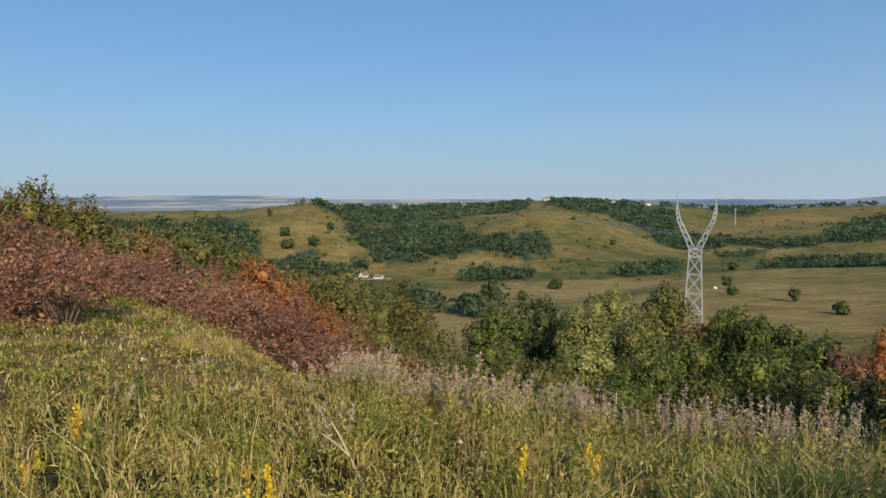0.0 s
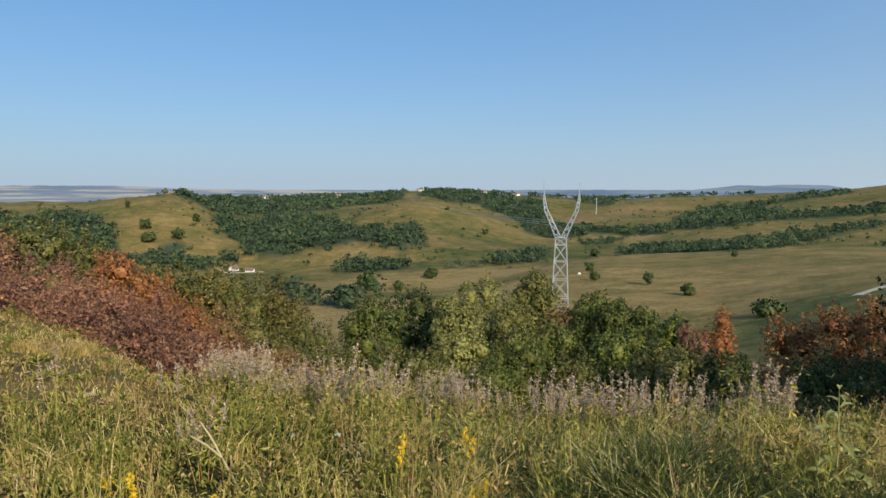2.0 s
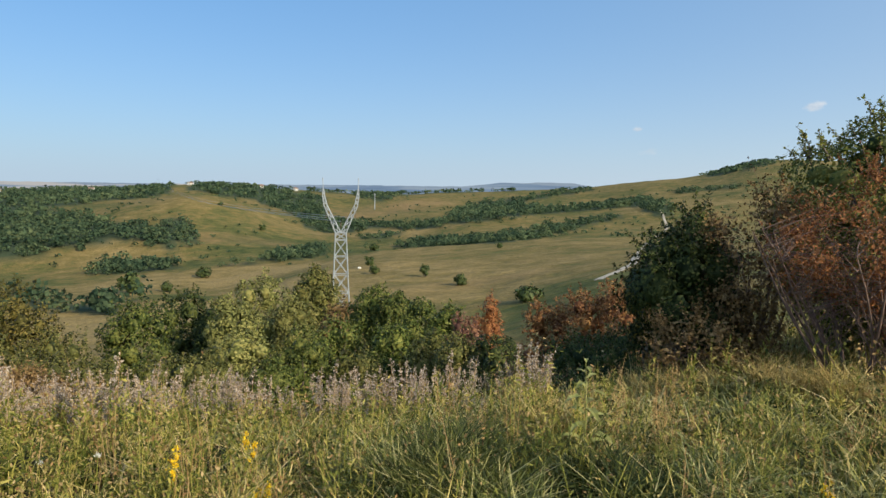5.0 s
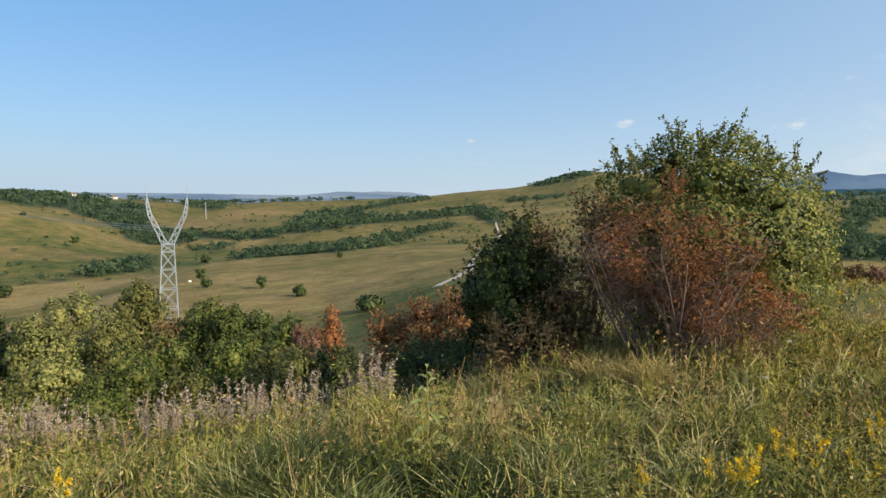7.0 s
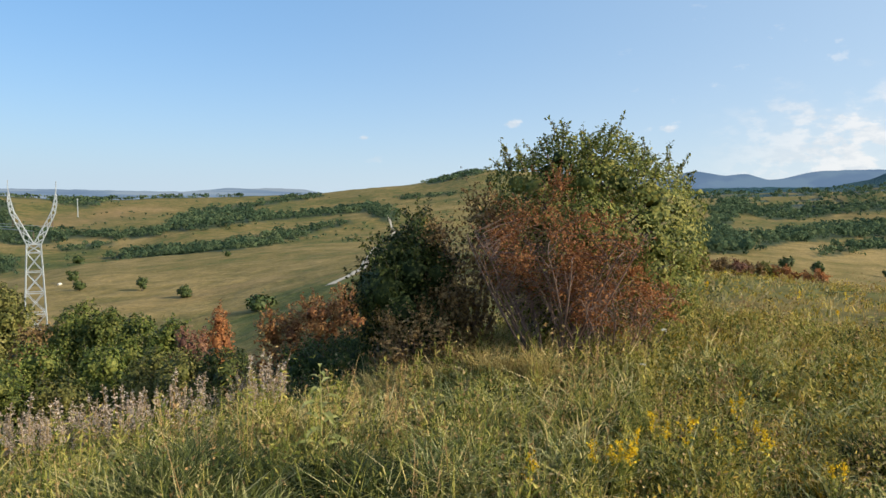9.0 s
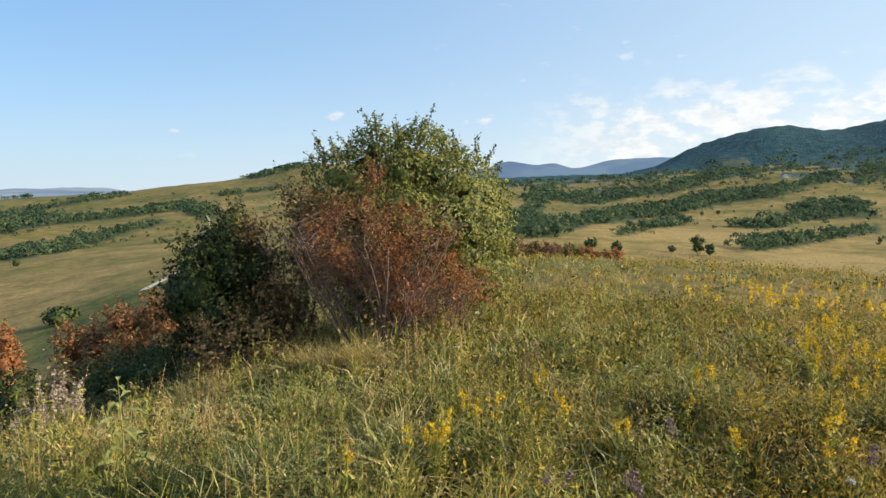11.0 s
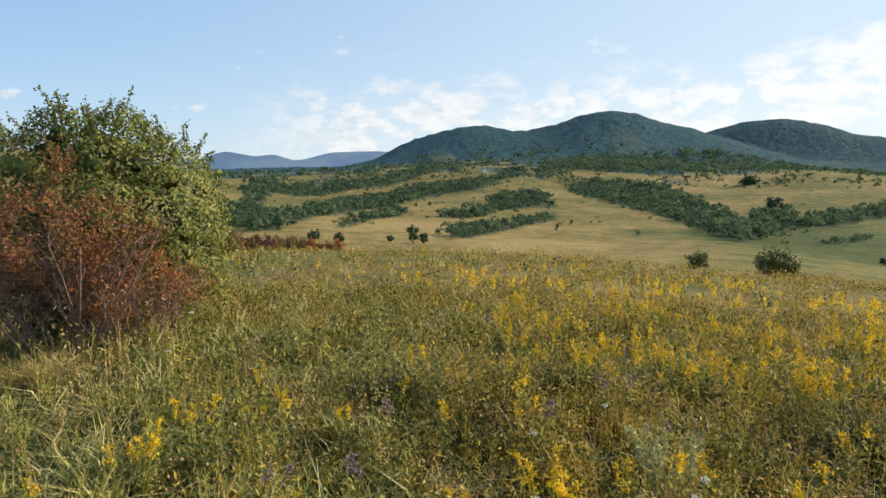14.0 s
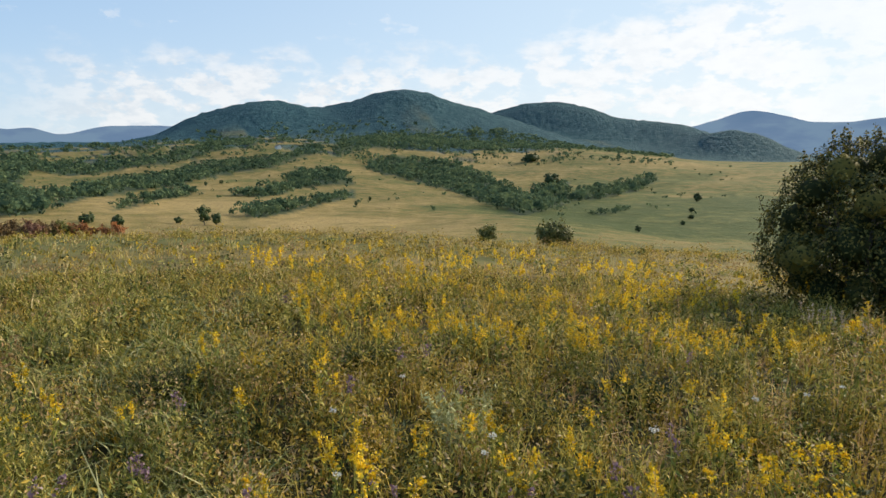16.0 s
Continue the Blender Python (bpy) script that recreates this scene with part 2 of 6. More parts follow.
foliage("leaf_willow", [(0.0, (0.085, 0.095, 0.026)), (0.5, (0.20, 0.208, 0.058)), (1.0, (0.36, 0.33, 0.11))], glow=0.22)
foliage("leaf_rust", [(0.0, (0.15, 0.056, 0.023)), (0.5, (0.34, 0.138, 0.052)), (1.0, (0.48, 0.225, 0.082))], glow=0.3)
foliage("leaf_wine", [(0.0, (0.105, 0.052, 0.044)), (0.5, (0.24, 0.115, 0.080)), (1.0, (0.40, 0.22, 0.125))], glow=0.22)
foliage("leaf_orange", [(0.0, (0.20, 0.070, 0.026)), (0.5, (0.38, 0.150, 0.052)), (1.0, (0.52, 0.26, 0.10))], glow=0.25)
foliage("leaf_shrub", [(0.0, (0.042, 0.045, 0.012)), (0.5, (0.128, 0.118, 0.027)), (1.0, (0.28, 0.215, 0.058))], glow=0.22)
foliage("leaf_brown", [(0.0, (0.10, 0.062, 0.028)), (0.5, (0.22, 0.138, 0.056)), (1.0, (0.37, 0.245, 0.105))], glow=0.22)
# thorn leaves: yellow stop paints the sunlit edge, dark stops the backlit inside
foliage("leaf_thorn", [(0.0, (0.018, 0.026, 0.007)), (0.5, (0.052, 0.058, 0.014)), (1.0, (0.27, 0.215, 0.048))], glow=0.28, rough=0.75)
foliage("leaf_amber", [(0.0, (0.15, 0.062, 0.026)), (0.5, (0.31, 0.138, 0.052)), (1.0, (0.46, 0.26, 0.095))], glow=0.25)
foliage("leaf_field", [(0.0, (0.03, 0.05, 0.016)), (0.5, (0.055, 0.085, 0.026)), (1.0, (0.10, 0.125, 0.04))], glow=0.15)


def woodland_material():
    """Crowns of a far wood: leafy relief, every tree with its own green, blued to stand for haze."""
    n, l, bsdf, out = nodes_of("woodland")
    geo = n.new("ShaderNodeNewGeometry")
    leafy, patchy = noise_tex(n, l, geo.outputs["Position"], 0.55, 5.0, 0.7), noise_tex(n, l, geo.outputs["Position"], 0.02, 3.0)
    # greens lightened and shifted to blue in place of haze over the woods
    own = ramp(n, [(0.0, (0.044, 0.082, 0.054)), (0.5, (0.090, 0.138, 0.082)), (0.85, (0.136, 0.180, 0.098)), (1.0, (0.186, 0.208, 0.104))])
    tree = n.new("ShaderNodeAttribute")
    tree.attribute_name = "tree"
    part_of = n.new("ShaderNodeMath")
    part_of.operation = "MULTIPLY_ADD"
    l.new(geo.outputs["Random Per Island"], part_of.inputs[0])
    part_of.inputs[1].default_value = 0.35
    l.new(tree.outputs["Fac"], part_of.inputs[2])
    l.new(part_of.outputs[0], own.inputs[0])
    tint = ramp(n, [(0.3, (0.7, 0.75, 0.75)), (0.7, (1.2, 1.15, 1.05))])
    l.new(patchy.outputs["Fac"], tint.inputs[0])
    grain = ramp(n, [(0.3, (0.6, 0.6, 0.6)), (0.7, (1.3, 1.3, 1.25))])
    l.new(leafy.outputs["Fac"], grain.inputs[0])
    c = mix_rgb(n, l, 1.0, own.outputs[0], tint.outputs[0], "MULTIPLY")
    l.new(mix_rgb(n, l, 1.0, c, grain.outputs[0], "MULTIPLY"), bsdf.inputs["Base Color"])
    bsdf.inputs["Roughness"].default_value, bsdf.inputs["Specular IOR Level"].default_value = 0.9, 0.05
    bp = n.new("ShaderNodeBump")
    bp.inputs["Strength"].default_value, bp.inputs["Distance"].default_value = 0.6, 1.0
    l.new(leafy.outputs["Fac"], bp.inputs["Height"])
    l.new(bp.outputs[0], bsdf.inputs["Normal"])
    tr = n.new("ShaderNodeBsdfTranslucent")
    l.new(c, tr.inputs["Color"])
    mx = n.new("ShaderNodeMixShader")
    mx.inputs[0].default_value = 0.35
    l.new(bsdf.outputs[0], mx.inputs[1])
    l.new(tr.outputs[0], mx.inputs[2])
    l.new(mx.outputs[0], out.inputs["Surface"])


woodland_material()
foliage("grass", [(0.0, (0.066, 0.086, 0.014)), (0.35, (0.285, 0.275, 0.055)), (0.65, (0.56, 0.46, 0.145)), (1.0, (0.80, 0.64, 0.35))], glow=0.22, spread=0.42)
foliage("grass_gold", [(0.0, (0.085, 0.074, 0.008)), (0.35, (0.31, 0.228, 0.026)), (0.65, (0.54, 0.375, 0.055)), (1.0, (0.79, 0.57, 0.16))], glow=0.22, spread=0.42)
foliage("straw", [(0.0, (0.3, 0.208, 0.07)), (0.5, (0.5, 0.376, 0.133)), (1.0, (0.68, 0.554, 0.242))], glow=0.25)
foliage("herb", [(0.0, (0.058, 0.088, 0.013)), (0.5, (0.245, 0.255, 0.046)), (1.0, (0.55, 0.47, 0.13))], glow=0.26)
foliage("herb_deep", [(0.0, (0.022, 0.036, 0.008)), (0.5, (0.055, 0.07, 0.014)), (1.0, (0.11, 0.115, 0.025))], glow=0.2)
foliage("herb_gold", [(0.0, (0.085, 0.066, 0.008)), (0.5, (0.31, 0.215, 0.024)), (1.0, (0.58, 0.40, 0.07))], glow=0.28)
foliage("grass_fresh", [(0.0, (0.050, 0.072, 0.016)), (0.5, (0.215, 0.235, 0.066)), (1.0, (0.62, 0.56, 0.27))], glow=0.2)
foliage("herb_olive", [(0.0, (0.050, 0.060, 0.010)), (0.5, (0.23, 0.21, 0.034)), (1.0, (0.60, 0.49, 0.12))], glow=0.26)
foliage("seed", [(0.0, (0.2, 0.112, 0.045)), (0.5, (0.37, 0.233, 0.098)), (1.0, (0.52, 0.388, 0.188))], glow=0.3)
foliage("plume", [(0.0, (0.24, 0.18, 0.137)), (0.5, (0.43, 0.345, 0.275)), (1.0, (0.62, 0.53, 0.44))], glow=0.3)
foliage("yellow", [(0.0, (0.50, 0.30, 0.008)), (0.5, (0.76, 0.50, 0.014)), (1.0, (0.88, 0.66, 0.055))], glow=0.3)
foliage("violet", [(0.0, (0.17, 0.095, 0.13)), (1.0, (0.33, 0.22, 0.26))], glow=0.3)
foliage("white_petal", [(0.0, (0.55, 0.54, 0.48)), (1.0, (0.78, 0.77, 0.72))], glow=0.3)
foliage("silver_leaf", [(0.0, (0.243, 0.25, 0.105)), (0.5, (0.378, 0.378, 0.168)), (1.0, (0.54, 0.527, 0.266))], glow=0.25)
plain("bark", (0.06, 0.048, 0.038), (0.17, 0.14, 0.115), 9.0, 0.9, bump=0.5)
plain("bark_grey", (0.075, 0.047, 0.040), (0.26, 0.175, 0.14), 14.0, 0.9, bump=0.4)
plain("dry_stem", (0.42, 0.34, 0.20), (0.68, 0.58, 0.38), 30.0, 0.8)
plain("steel", (0.32, 0.36, 0.39), (0.53, 0.57, 0.61), 2.0, 0.45, metal=0.35)
plain("wire", (0.26, 0.28, 0.30), (0.42, 0.44, 0.46), 1.0, 0.5, metal=0.6)
plain("insulator", (0.10, 0.07, 0.05), (0.2, 0.14, 0.1), 4.0, 0.3)
plain("plaster", (0.66, 0.64, 0.60), (0.82, 0.81, 0.78), 0.8, 0.9)
plain("tile_roof", (0.15, 0.10, 0.08), (0.26, 0.19, 0.15), 2.0, 0.9)
plain("glass_dark", (0.02, 0.025, 0.03), (0.05, 0.055, 0.06), 1.0, 0.15)
plain("gravel", (0.36, 0.30, 0.23), (0.52, 0.46, 0.37), 1.2, 0.95, bump=0.4)
plain("chalk", (0.62, 0.60, 0.55), (0.80, 0.78, 0.73), 3.0, 0.9, bump=0.4)

# ---- lie of the land: lines of equal character from the camera's hill outwards, each (bearing, distance, height) ----
LAND = []
# meadow near the camera
LAND.append([(-90, 4.5, 0.1), (-34, 4.5, 0.0), (-10, 4.5, -0.2), (20, 4.5, -0.35), (45, 4.5, -0.2), (70, 4.5, -0.05), (145, 4.5, -0.1), (220, 4.5, 0.0)])
# brink of the meadow
LAND.append([(-90, 24, 0.2), (-34, 16, 0.0), (-25, 13, -0.3), (-18, 11, -0.6), (-12, 9.3, -1.0), (-5, 8.5, -1.1), (6, 7.6, -1.2),
             (20, 7.4, -1.2), (32, 7.2, -1.0), (40, 7.0, -0.8), (50, 7.5, -0.6), (58, 10, -0.5), (64, 14, -0.5), (70, 26, -1.2),
             (80, 28, -1.35), (102, 28, -1.6), (116, 28, -2.0), (145, 28, -2.2), (180, 30, -1.0), (230, 30, 0.0)])
# foot of the first slope
LAND.append([(-90, 60, -3), (-34, 45, -9), (-20, 45, -12), (-5, 50, -18), (6, 50, -18), (20, 50, -17), (32, 45, -14), (45, 40, -10),
             (58, 45, -8), (70, 70, -8), (80, 60, -6), (145, 60, -7), (180, 70, -4), (230, 70, -2)])
# bottom land below the hill
LAND.append([(-90, 165, -22), (-34, 165, -32), (-20, 165, -36), (-5, 165, -38), (2, 165, -36), (21, 165, -30.1), (32, 165, -28.5),
             (45, 165, -20), (58, 165, -14), (70, 165, -14), (80, 165, -16), (100, 165, -17), (145, 165, -19), (180, 165, -15), (230, 165, -8)])
LAND.append([(-90, 330, -40), (-34, 330, -55), (-8, 330, -50), (0, 300, -48), (5, 330, -49), (10, 360, -52), (21, 300, -37), (30, 300, -34),
             (45, 300, -26), (58, 300, -18), (75, 300, -22), (85, 310, -27), (105, 310, -29), (115, 330, -27), (130, 300, -30), (145, 300, -28), (200, 300, -20)])
# brow of the pasture, and the stream's valley
LAND.append([(-90, 480, -45), (-34, 560, -50), (-25, 560, -50), (-16, 560, -53), (-9, 540, -58), (-7, 520, -62), (0, 500, -60), (9, 480, -55),
             (19, 430, -49.6), (25, 430, -42.8), (34, 430, -37.5), (45, 430, -31.4), (58, 450, -27), (78, 450, -25), (87, 450, -28),
             (105, 450, -31.4), (122, 450, -32), (133, 450, -30), (145, 450, -28), (200, 450, -20)])
LAND.append([(-90, 620, -45), (-34, 620, -48), (-25, 620, -48), (-16, 610, -42), (-11, 610, -43), (-5, 600, -50), (0, 600, -50), (8, 590, -42), (15, 590, -50),
             (19, 560, -55), (25, 560, -54), (30, 560, -48), (45, 560, -37), (58, 600, -28), (70, 600, -22), (80, 600, -26), (90, 600, -29),
             (110, 600, -32), (120, 600, -32), (133, 600, -30), (145, 600, -26), (200, 600, -20)])
# round hills over the valley
LAND.append([(-90, 820, -30), (-34, 820, -27), (-25, 820, -30), (-18, 820, -20), (-15, 820, -12), (-11, 820, -8.4), (-8.5, 820, -25.7), (-6.6, 820, -45),
             (-3, 820, -48), (0.8, 820, -40), (4.7, 820, -25.7), (8.6, 820, -15), (12.8, 820, -25), (16, 820, -41), (20, 800, -54), (26, 720, -51),
             (33, 760, -37), (42, 800, -30), (50, 820, -18), (58, 820, -10), (70, 820, -20), (78, 820, -28), (87, 820, -24), (102, 820, -22),
             (110, 820, -27), (120, 820, -27), (133, 820, -20), (145, 820, -15), (200, 820, -15)])
LAND.append([(-90, 1000, -30), (-34, 1000, -35), (-18, 1000, -35), (-11, 1000, -22), (-5, 1000, -38), (0, 1000, -33), (8.6, 1000, -26), (15, 1000, -38),
             (21, 1000, -48), (30, 1000, -41), (42, 1000, -26), (50, 1000, -8), (58, 1000, 8), (70, 1000, -10), (80, 1000, -22), (90, 1000, -15),
             (97, 1000, -8), (105, 1000, -14), (115, 1000, -16), (122, 1000, -9), (134, 1000, -12), (145, 1000, -8), (200, 1000, -10)])
# plateau with the village, and the long ridge
LAND.append([(-90, 1400, -28), (-27, 1400, -30), (-18, 1400, -29), (-14.6, 1400, -22), (-11.3, 1400, -18), (-4, 1400, -23), (3.2, 1400, -20), (10, 1400, -8),
             (15, 1400, -13), (24, 1400, -24), (31, 1400, -17), (42, 1400, -4), (46, 1400, 10), (49, 1400, 16), (52, 1400, 28), (54.5, 1400, 43), (57, 1400, 54),
             (62, 1400, 50), (68, 1400, 26), (72, 1400, 4), (80, 1400, 1.6), (87, 1400, 23), (97, 1400, 31), (105, 1400, 31), (113, 1400, 20),
             (119, 1400, 23), (128, 1400, 6), (134, 1400, -10), (145, 1400, -10), (200, 1400, 0)])
LAND.append([(-90, 2000, -130), (40, 2000, -130), (46, 2000, -70), (52, 2000, 0), (60, 2000, 30), (72, 2000, 15), (87, 2000, 40), (98, 2000, 66), (105, 2000, 68), (112, 2000, 46),
             (119, 2000, 34), (134, 2000, -5), (145, 2000, 0), (200, 2000, 0)])
# wooded mountain
LAND.append([(-90, 3000, -140), (50, 3000, -140), (60, 3000, -60), (72, 3000, 28), (80, 3000, 40), (85.3, 3000, 85), (87.3, 3000, 135), (89.4, 3000, 180), (92, 3000, 222), (94.5, 3000, 240),
             (96.5, 3000, 226), (98.5, 3000, 217), (101, 3000, 244), (103.6, 3000, 288), (105.5, 3000, 302), (107.8, 3000, 284), (110.4, 3000, 240), (113, 3000, 200), (116, 3000, 150), (119, 3000, 105),
             (123, 3000, 55), (130, 3000, 10), (136, 3000, 0), (145, 3000, 0), (200, 3000, 0)])
LAND.append([(-90, 3450, -140), (50, 3450, -140), (60, 3450, -60), (72, 3450, 40), (80, 3450, 50), (94, 3450, 130), (106, 3450, 160), (114, 3450, 120), (121, 3450, 100), (126, 3450, 80), (129.6, 3450, 106),
             (131.1, 3450, 132), (132.5, 3450, 145), (134.5, 3450, 117), (136.5, 3450, 59), (138.5, 3450, 15), (145, 3450, 10), (200, 3450, 0)])
LAND.append([(-90, 4000, -140), (50, 4000, -140), (60, 4000, -60), (72, 4000, 60), (80, 4000, 80), (86, 4000, 90), (100, 4000, 130), (110, 4000, 220), (114.1, 4000, 291), (116, 4000, 326), (118.3, 4000, 338),
             (121, 4000, 304), (123.9, 4000, 236), (126.5, 4000, 219), (129.2, 4000, 186), (131, 4000, 138), (133, 4000, 100), (136, 4000, 40), (145, 4000, 20), (200, 4000, 0)])
LAND.append([(-90, 4800, -140), (50, 4800, -140), (60, 4800, -62), (72, 4800, 40), (90, 4800, 60), (120, 4800, 100), (145, 4800, 20), (200, 4800, 0)])


def smooth_line(xk, yk, x):
    """Monotone cubic through the knots."""
    xk, yk = np.asarray(xk, float), np.asarray(yk, float)
    h, dlt = np.diff(xk), np.diff(yk) / np.diff(xk)
    m = np.zeros(len(xk))
    m[0], m[-1] = dlt[0], dlt[-1]
    same = dlt[:-1] * dlt[1:] > 0
    w1, w2 = 2 * h[1:] + h[:-1], h[1:] + 2 * h[:-1]
    with np.errstate(divide="ignore", invalid="ignore"):
        m[1:-1] = np.where(same, (w1 + w2) / (w1 / dlt[:-1] + w2 / dlt[1:]), 0.0)
    i = np.clip(np.searchsorted(xk, x) - 1, 0, len(xk) - 2)
    s = np.clip((x - xk[i]) / h[i], 0, 1)
    return (yk[i] * (1 + 2 * s) * (1 - s) ** 2 + m[i] * h[i] * s * (1 - s) ** 2 + yk[i + 1] * s * s * (3 - 2 * s) + m[i + 1] * h[i] * s * s * (s - 1))


def waves(x, y, size, seed, octaves=4):
    """Cheap smooth noise, about -1 to 1: sums of turned sine waves."""
    rng = np.random.RandomState(seed)
    out, amp, tot = 0.0, 1.0, 0.0
    for o in range(octaves):
        for k in range(4):
            a, ph, ph2 = rng.uniform(0, math.pi), rng.uniform(0, 6.3), rng.uniform(0, 6.3)
            u = (x * math.cos(a) + y * math.sin(a)) * (6.283 / size) * rng.uniform(0.8, 1.25)
            v = (-x * math.sin(a) + y * math.cos(a)) * (6.283 / size) * 0.6
            out = out + amp * np.sin(u + ph + 1.3 * np.sin(v + ph2)) * 0.4
        tot += amp
        amp, size = amp * 0.5, size * 0.47
    return out / tot


BEARINGS = np.concatenate([np.arange(-42, 150, 0.4), np.arange(150, 318, 3.0)])
RADII = np.concatenate([[0.0], np.geomspace(0.8, 4850, 215)])
LOGR = np.log(np.maximum(RADII, 0.3))


def build_heights():
    b = np.where(BEARINGS > 270, BEARINGS - 360, BEARINGS)
    rs, zs = [np.full(len(b), 0.3)], [np.zeros(len(b))]
    for line in LAND:
        k = [q[0] for q in line] + [270]
        rs.append(smooth_line(k, [q[1] for q in line] + [line[0][1]], b))
        zs.append(smooth_line(k, [q[2] for q in line] + [line[0][2]], b))
    rs, zs = np.array(rs), np.array(zs)
    heights = np.array([smooth_line(np.log(rs[:, i]), zs[:, i], LOGR) for i in range(len(b))])
    x = RADII[None] * np.sin(np.radians(BEARINGS))[:, None]
    y = RADII[None] * np.cos(np.radians(BEARINGS))[:, None]
    ease = lambda lo, hi: np.clip((RADII[None] - lo) / (hi - lo), 0, 1)
    heights = heights + waves(x, y, 3.1, 5) * 0.05 * ease(1, 4) + waves(x, y, 16, 6) * 0.18 * ease(6, 40)
    heights = heights + waves(x, y, 60, 7) * 0.6 * ease(60, 300) + waves(x, y, 170, 8) * 2.2 * ease(250, 600)
    heights = heights + waves(x, y, 460, 9, 5) * 13 * ease(1900, 2500) * np.clip((3900 - RADII[None]) / 900, 0.3, 1) * np.clip(heights / 120, 0, 1)
    heights = heights + waves(x, y, 75, 10, 2) * 3.5 * ease(2300, 2700) * np.clip(heights / 60, 0, 1)
    return x, y, heights


GX, GY, GZ = build_heights()


def ground(x, y):
    """Height of the land at x, y (arrays or numbers)."""
    x, y = np.asarray(x, float), np.asarray(y, float)
    b = np.degrees(np.arctan2(x, y))
    b = np.where(b < -42, b + 360, b)
    lr = np.log(np.maximum(np.hypot(x, y), 0.3))
    i = np.clip(np.searchsorted(BEARINGS, b) - 1, 0, len(BEARINGS) - 2)
    j = np.clip(np.searchsorted(LOGR, lr) - 1, 0, len(LOGR) - 2)
    u = np.clip((b - BEARINGS[i]) / (BEARINGS[i + 1] - BEARINGS[i]), 0, 1)
    v = np.clip((lr - LOGR[j]) / (LOGR[j + 1] - LOGR[j]), 0, 1)
    return (GZ[i, j] * (1 - u) * (1 - v) + GZ[i + 1, j] * u * (1 - v) + GZ[i, j + 1] * (1 - u) * v + GZ[i + 1, j + 1] * u * v)


def at(bearing, distance):
    """x, y at a bearing and a distance from the camera's spot."""
    return distance * math.sin(radians(bearing)), distance * math.cos(radians(bearing))


def on(bearing, distance, sink=0.0):
    x, y = at(bearing, distance)
    return Vector((x, y, float(ground(x, y)) - sink))


def np_mesh(name, verts, faces, smooth=False, normals=None):
    """A mesh from arrays: verts (n, 3), faces one (m, k) array or a list of them; normals: one for each vertex."""
    faces = faces if isinstance(faces, list) else [faces]
    me = bpy.data.meshes.new(name)
    verts = np.asarray(verts, np.float32)
    me.vertices.add(len(verts))
    me.vertices.foreach_set("co", verts.ravel())
    loops = np.concatenate([f.ravel() for f in faces]).astype(np.int32)
    totals = np.concatenate([np.full(len(f), f.shape[1]) for f in faces]).astype(np.int32)
    me.loops.add(len(loops))
    me.loops.foreach_set("vertex_index", loops)
    me.polygons.add(len(totals))
    me.polygons.foreach_set("loop_start", np.concatenate([[0], np.cumsum(totals)[:-1]]).astype(np.int32))
    me.polygons.foreach_set("loop_total", totals)
    me.polygons.foreach_set("use_smooth", np.full(len(totals), smooth))
    me.update(calc_edges=True)
    if normals is not None:
        me.polygons.foreach_set("use_smooth", np.full(len(totals), True))
        me.normals_split_custom_set_from_vertices(np.asarray(normals, np.float32))
    return me


# ---- far woods: belts of trees, each a run of (bearing, nearest, farthest) and the trees' height ----
WOODS = {}
WOODS["wood_below_hill"] = (8, [(-26.6, 786, 834), (-24.2, 683, 803), (-21.3, 622, 760), (-18.3, 578, 760), (-16.5, 533, 687), (-15.5, 498, 599)])
WOODS["copse_hill_foot"] = (6, [(-15.2, 459, 529), (-12.8, 454, 582), (-10.9, 469, 592)])
WOODS["farm_trees"] = (7, [(-10.5, 489, 527), (-9, 496, 540), (-7.1, 548, 572), (-6.1, 541, 548)])
WOODS["village_wood"] = (8, [(-11.6, 784, 792), (-9, 745, 1277), (-7, 929, 1338), (-4.1, 969, 1348), (-1.2, 981, 1373), (2.3, 994, 1591), (5.2, 1037, 1400), (7.1, 1145, 1546)])
WOODS["gully_wood"] = (8, [(-8.5, 714, 719), (-6.6, 619, 876), (-5.1, 559, 838), (-3.9, 553, 984), (-1.7, 558, 974), (0.8, 570, 818), (3.2, 584, 671), (5.2, 574, 636), (6.2, 544, 579)])
WOODS["hillside_thicket"] = (5, [(5.7, 550, 595), (7.2, 533, 649), (8.6, 545, 642), (9.1, 555, 583)])
WOODS["strip_wood"] = (7, [(1.3, 467, 471), (3.3, 452, 518), (5.7, 451, 512), (7.8, 455, 470)])
WOODS["stream_poplars"] = (9, [(-2.4, 285, 318), (-1.2, 271, 301), (0.8, 255, 285), (3, 232, 266)])
WOODS["plateau_wood"] = (8, [(8.6, 1204, 1293), (10.9, 1119, 1510), (13.3, 1108, 1419), (15.2, 1045, 1373), (17.4, 882, 1287), (19.4, 823, 1237)])
WOODS["hedge_pasture"] = (6, [(11, 431, 435), (13.4, 435, 441), (15.5, 446, 476), (17.5, 451, 536), (19.7, 493, 616)])
WOODS["back_wood"] = (7, [(18.1, 767, 946), (21, 715, 920), (23.5, 775, 849), (25.9, 743, 809), (27.9, 706, 816), (29.6, 696, 762)])
WOODS["ridge_copse"] = (7, [(22.7, 1232, 1663), (24.4, 1208, 1630), (25.7, 1276, 2041)])
WOODS["long_wood"] = (8, [(29.8, 730, 800), (31.7, 684, 1086), (34.1, 715, 1158), (35.9, 725, 1173), (38.1, 783, 889), (41.2, 828, 928), (44.6, 830, 992), (47, 827, 971)])
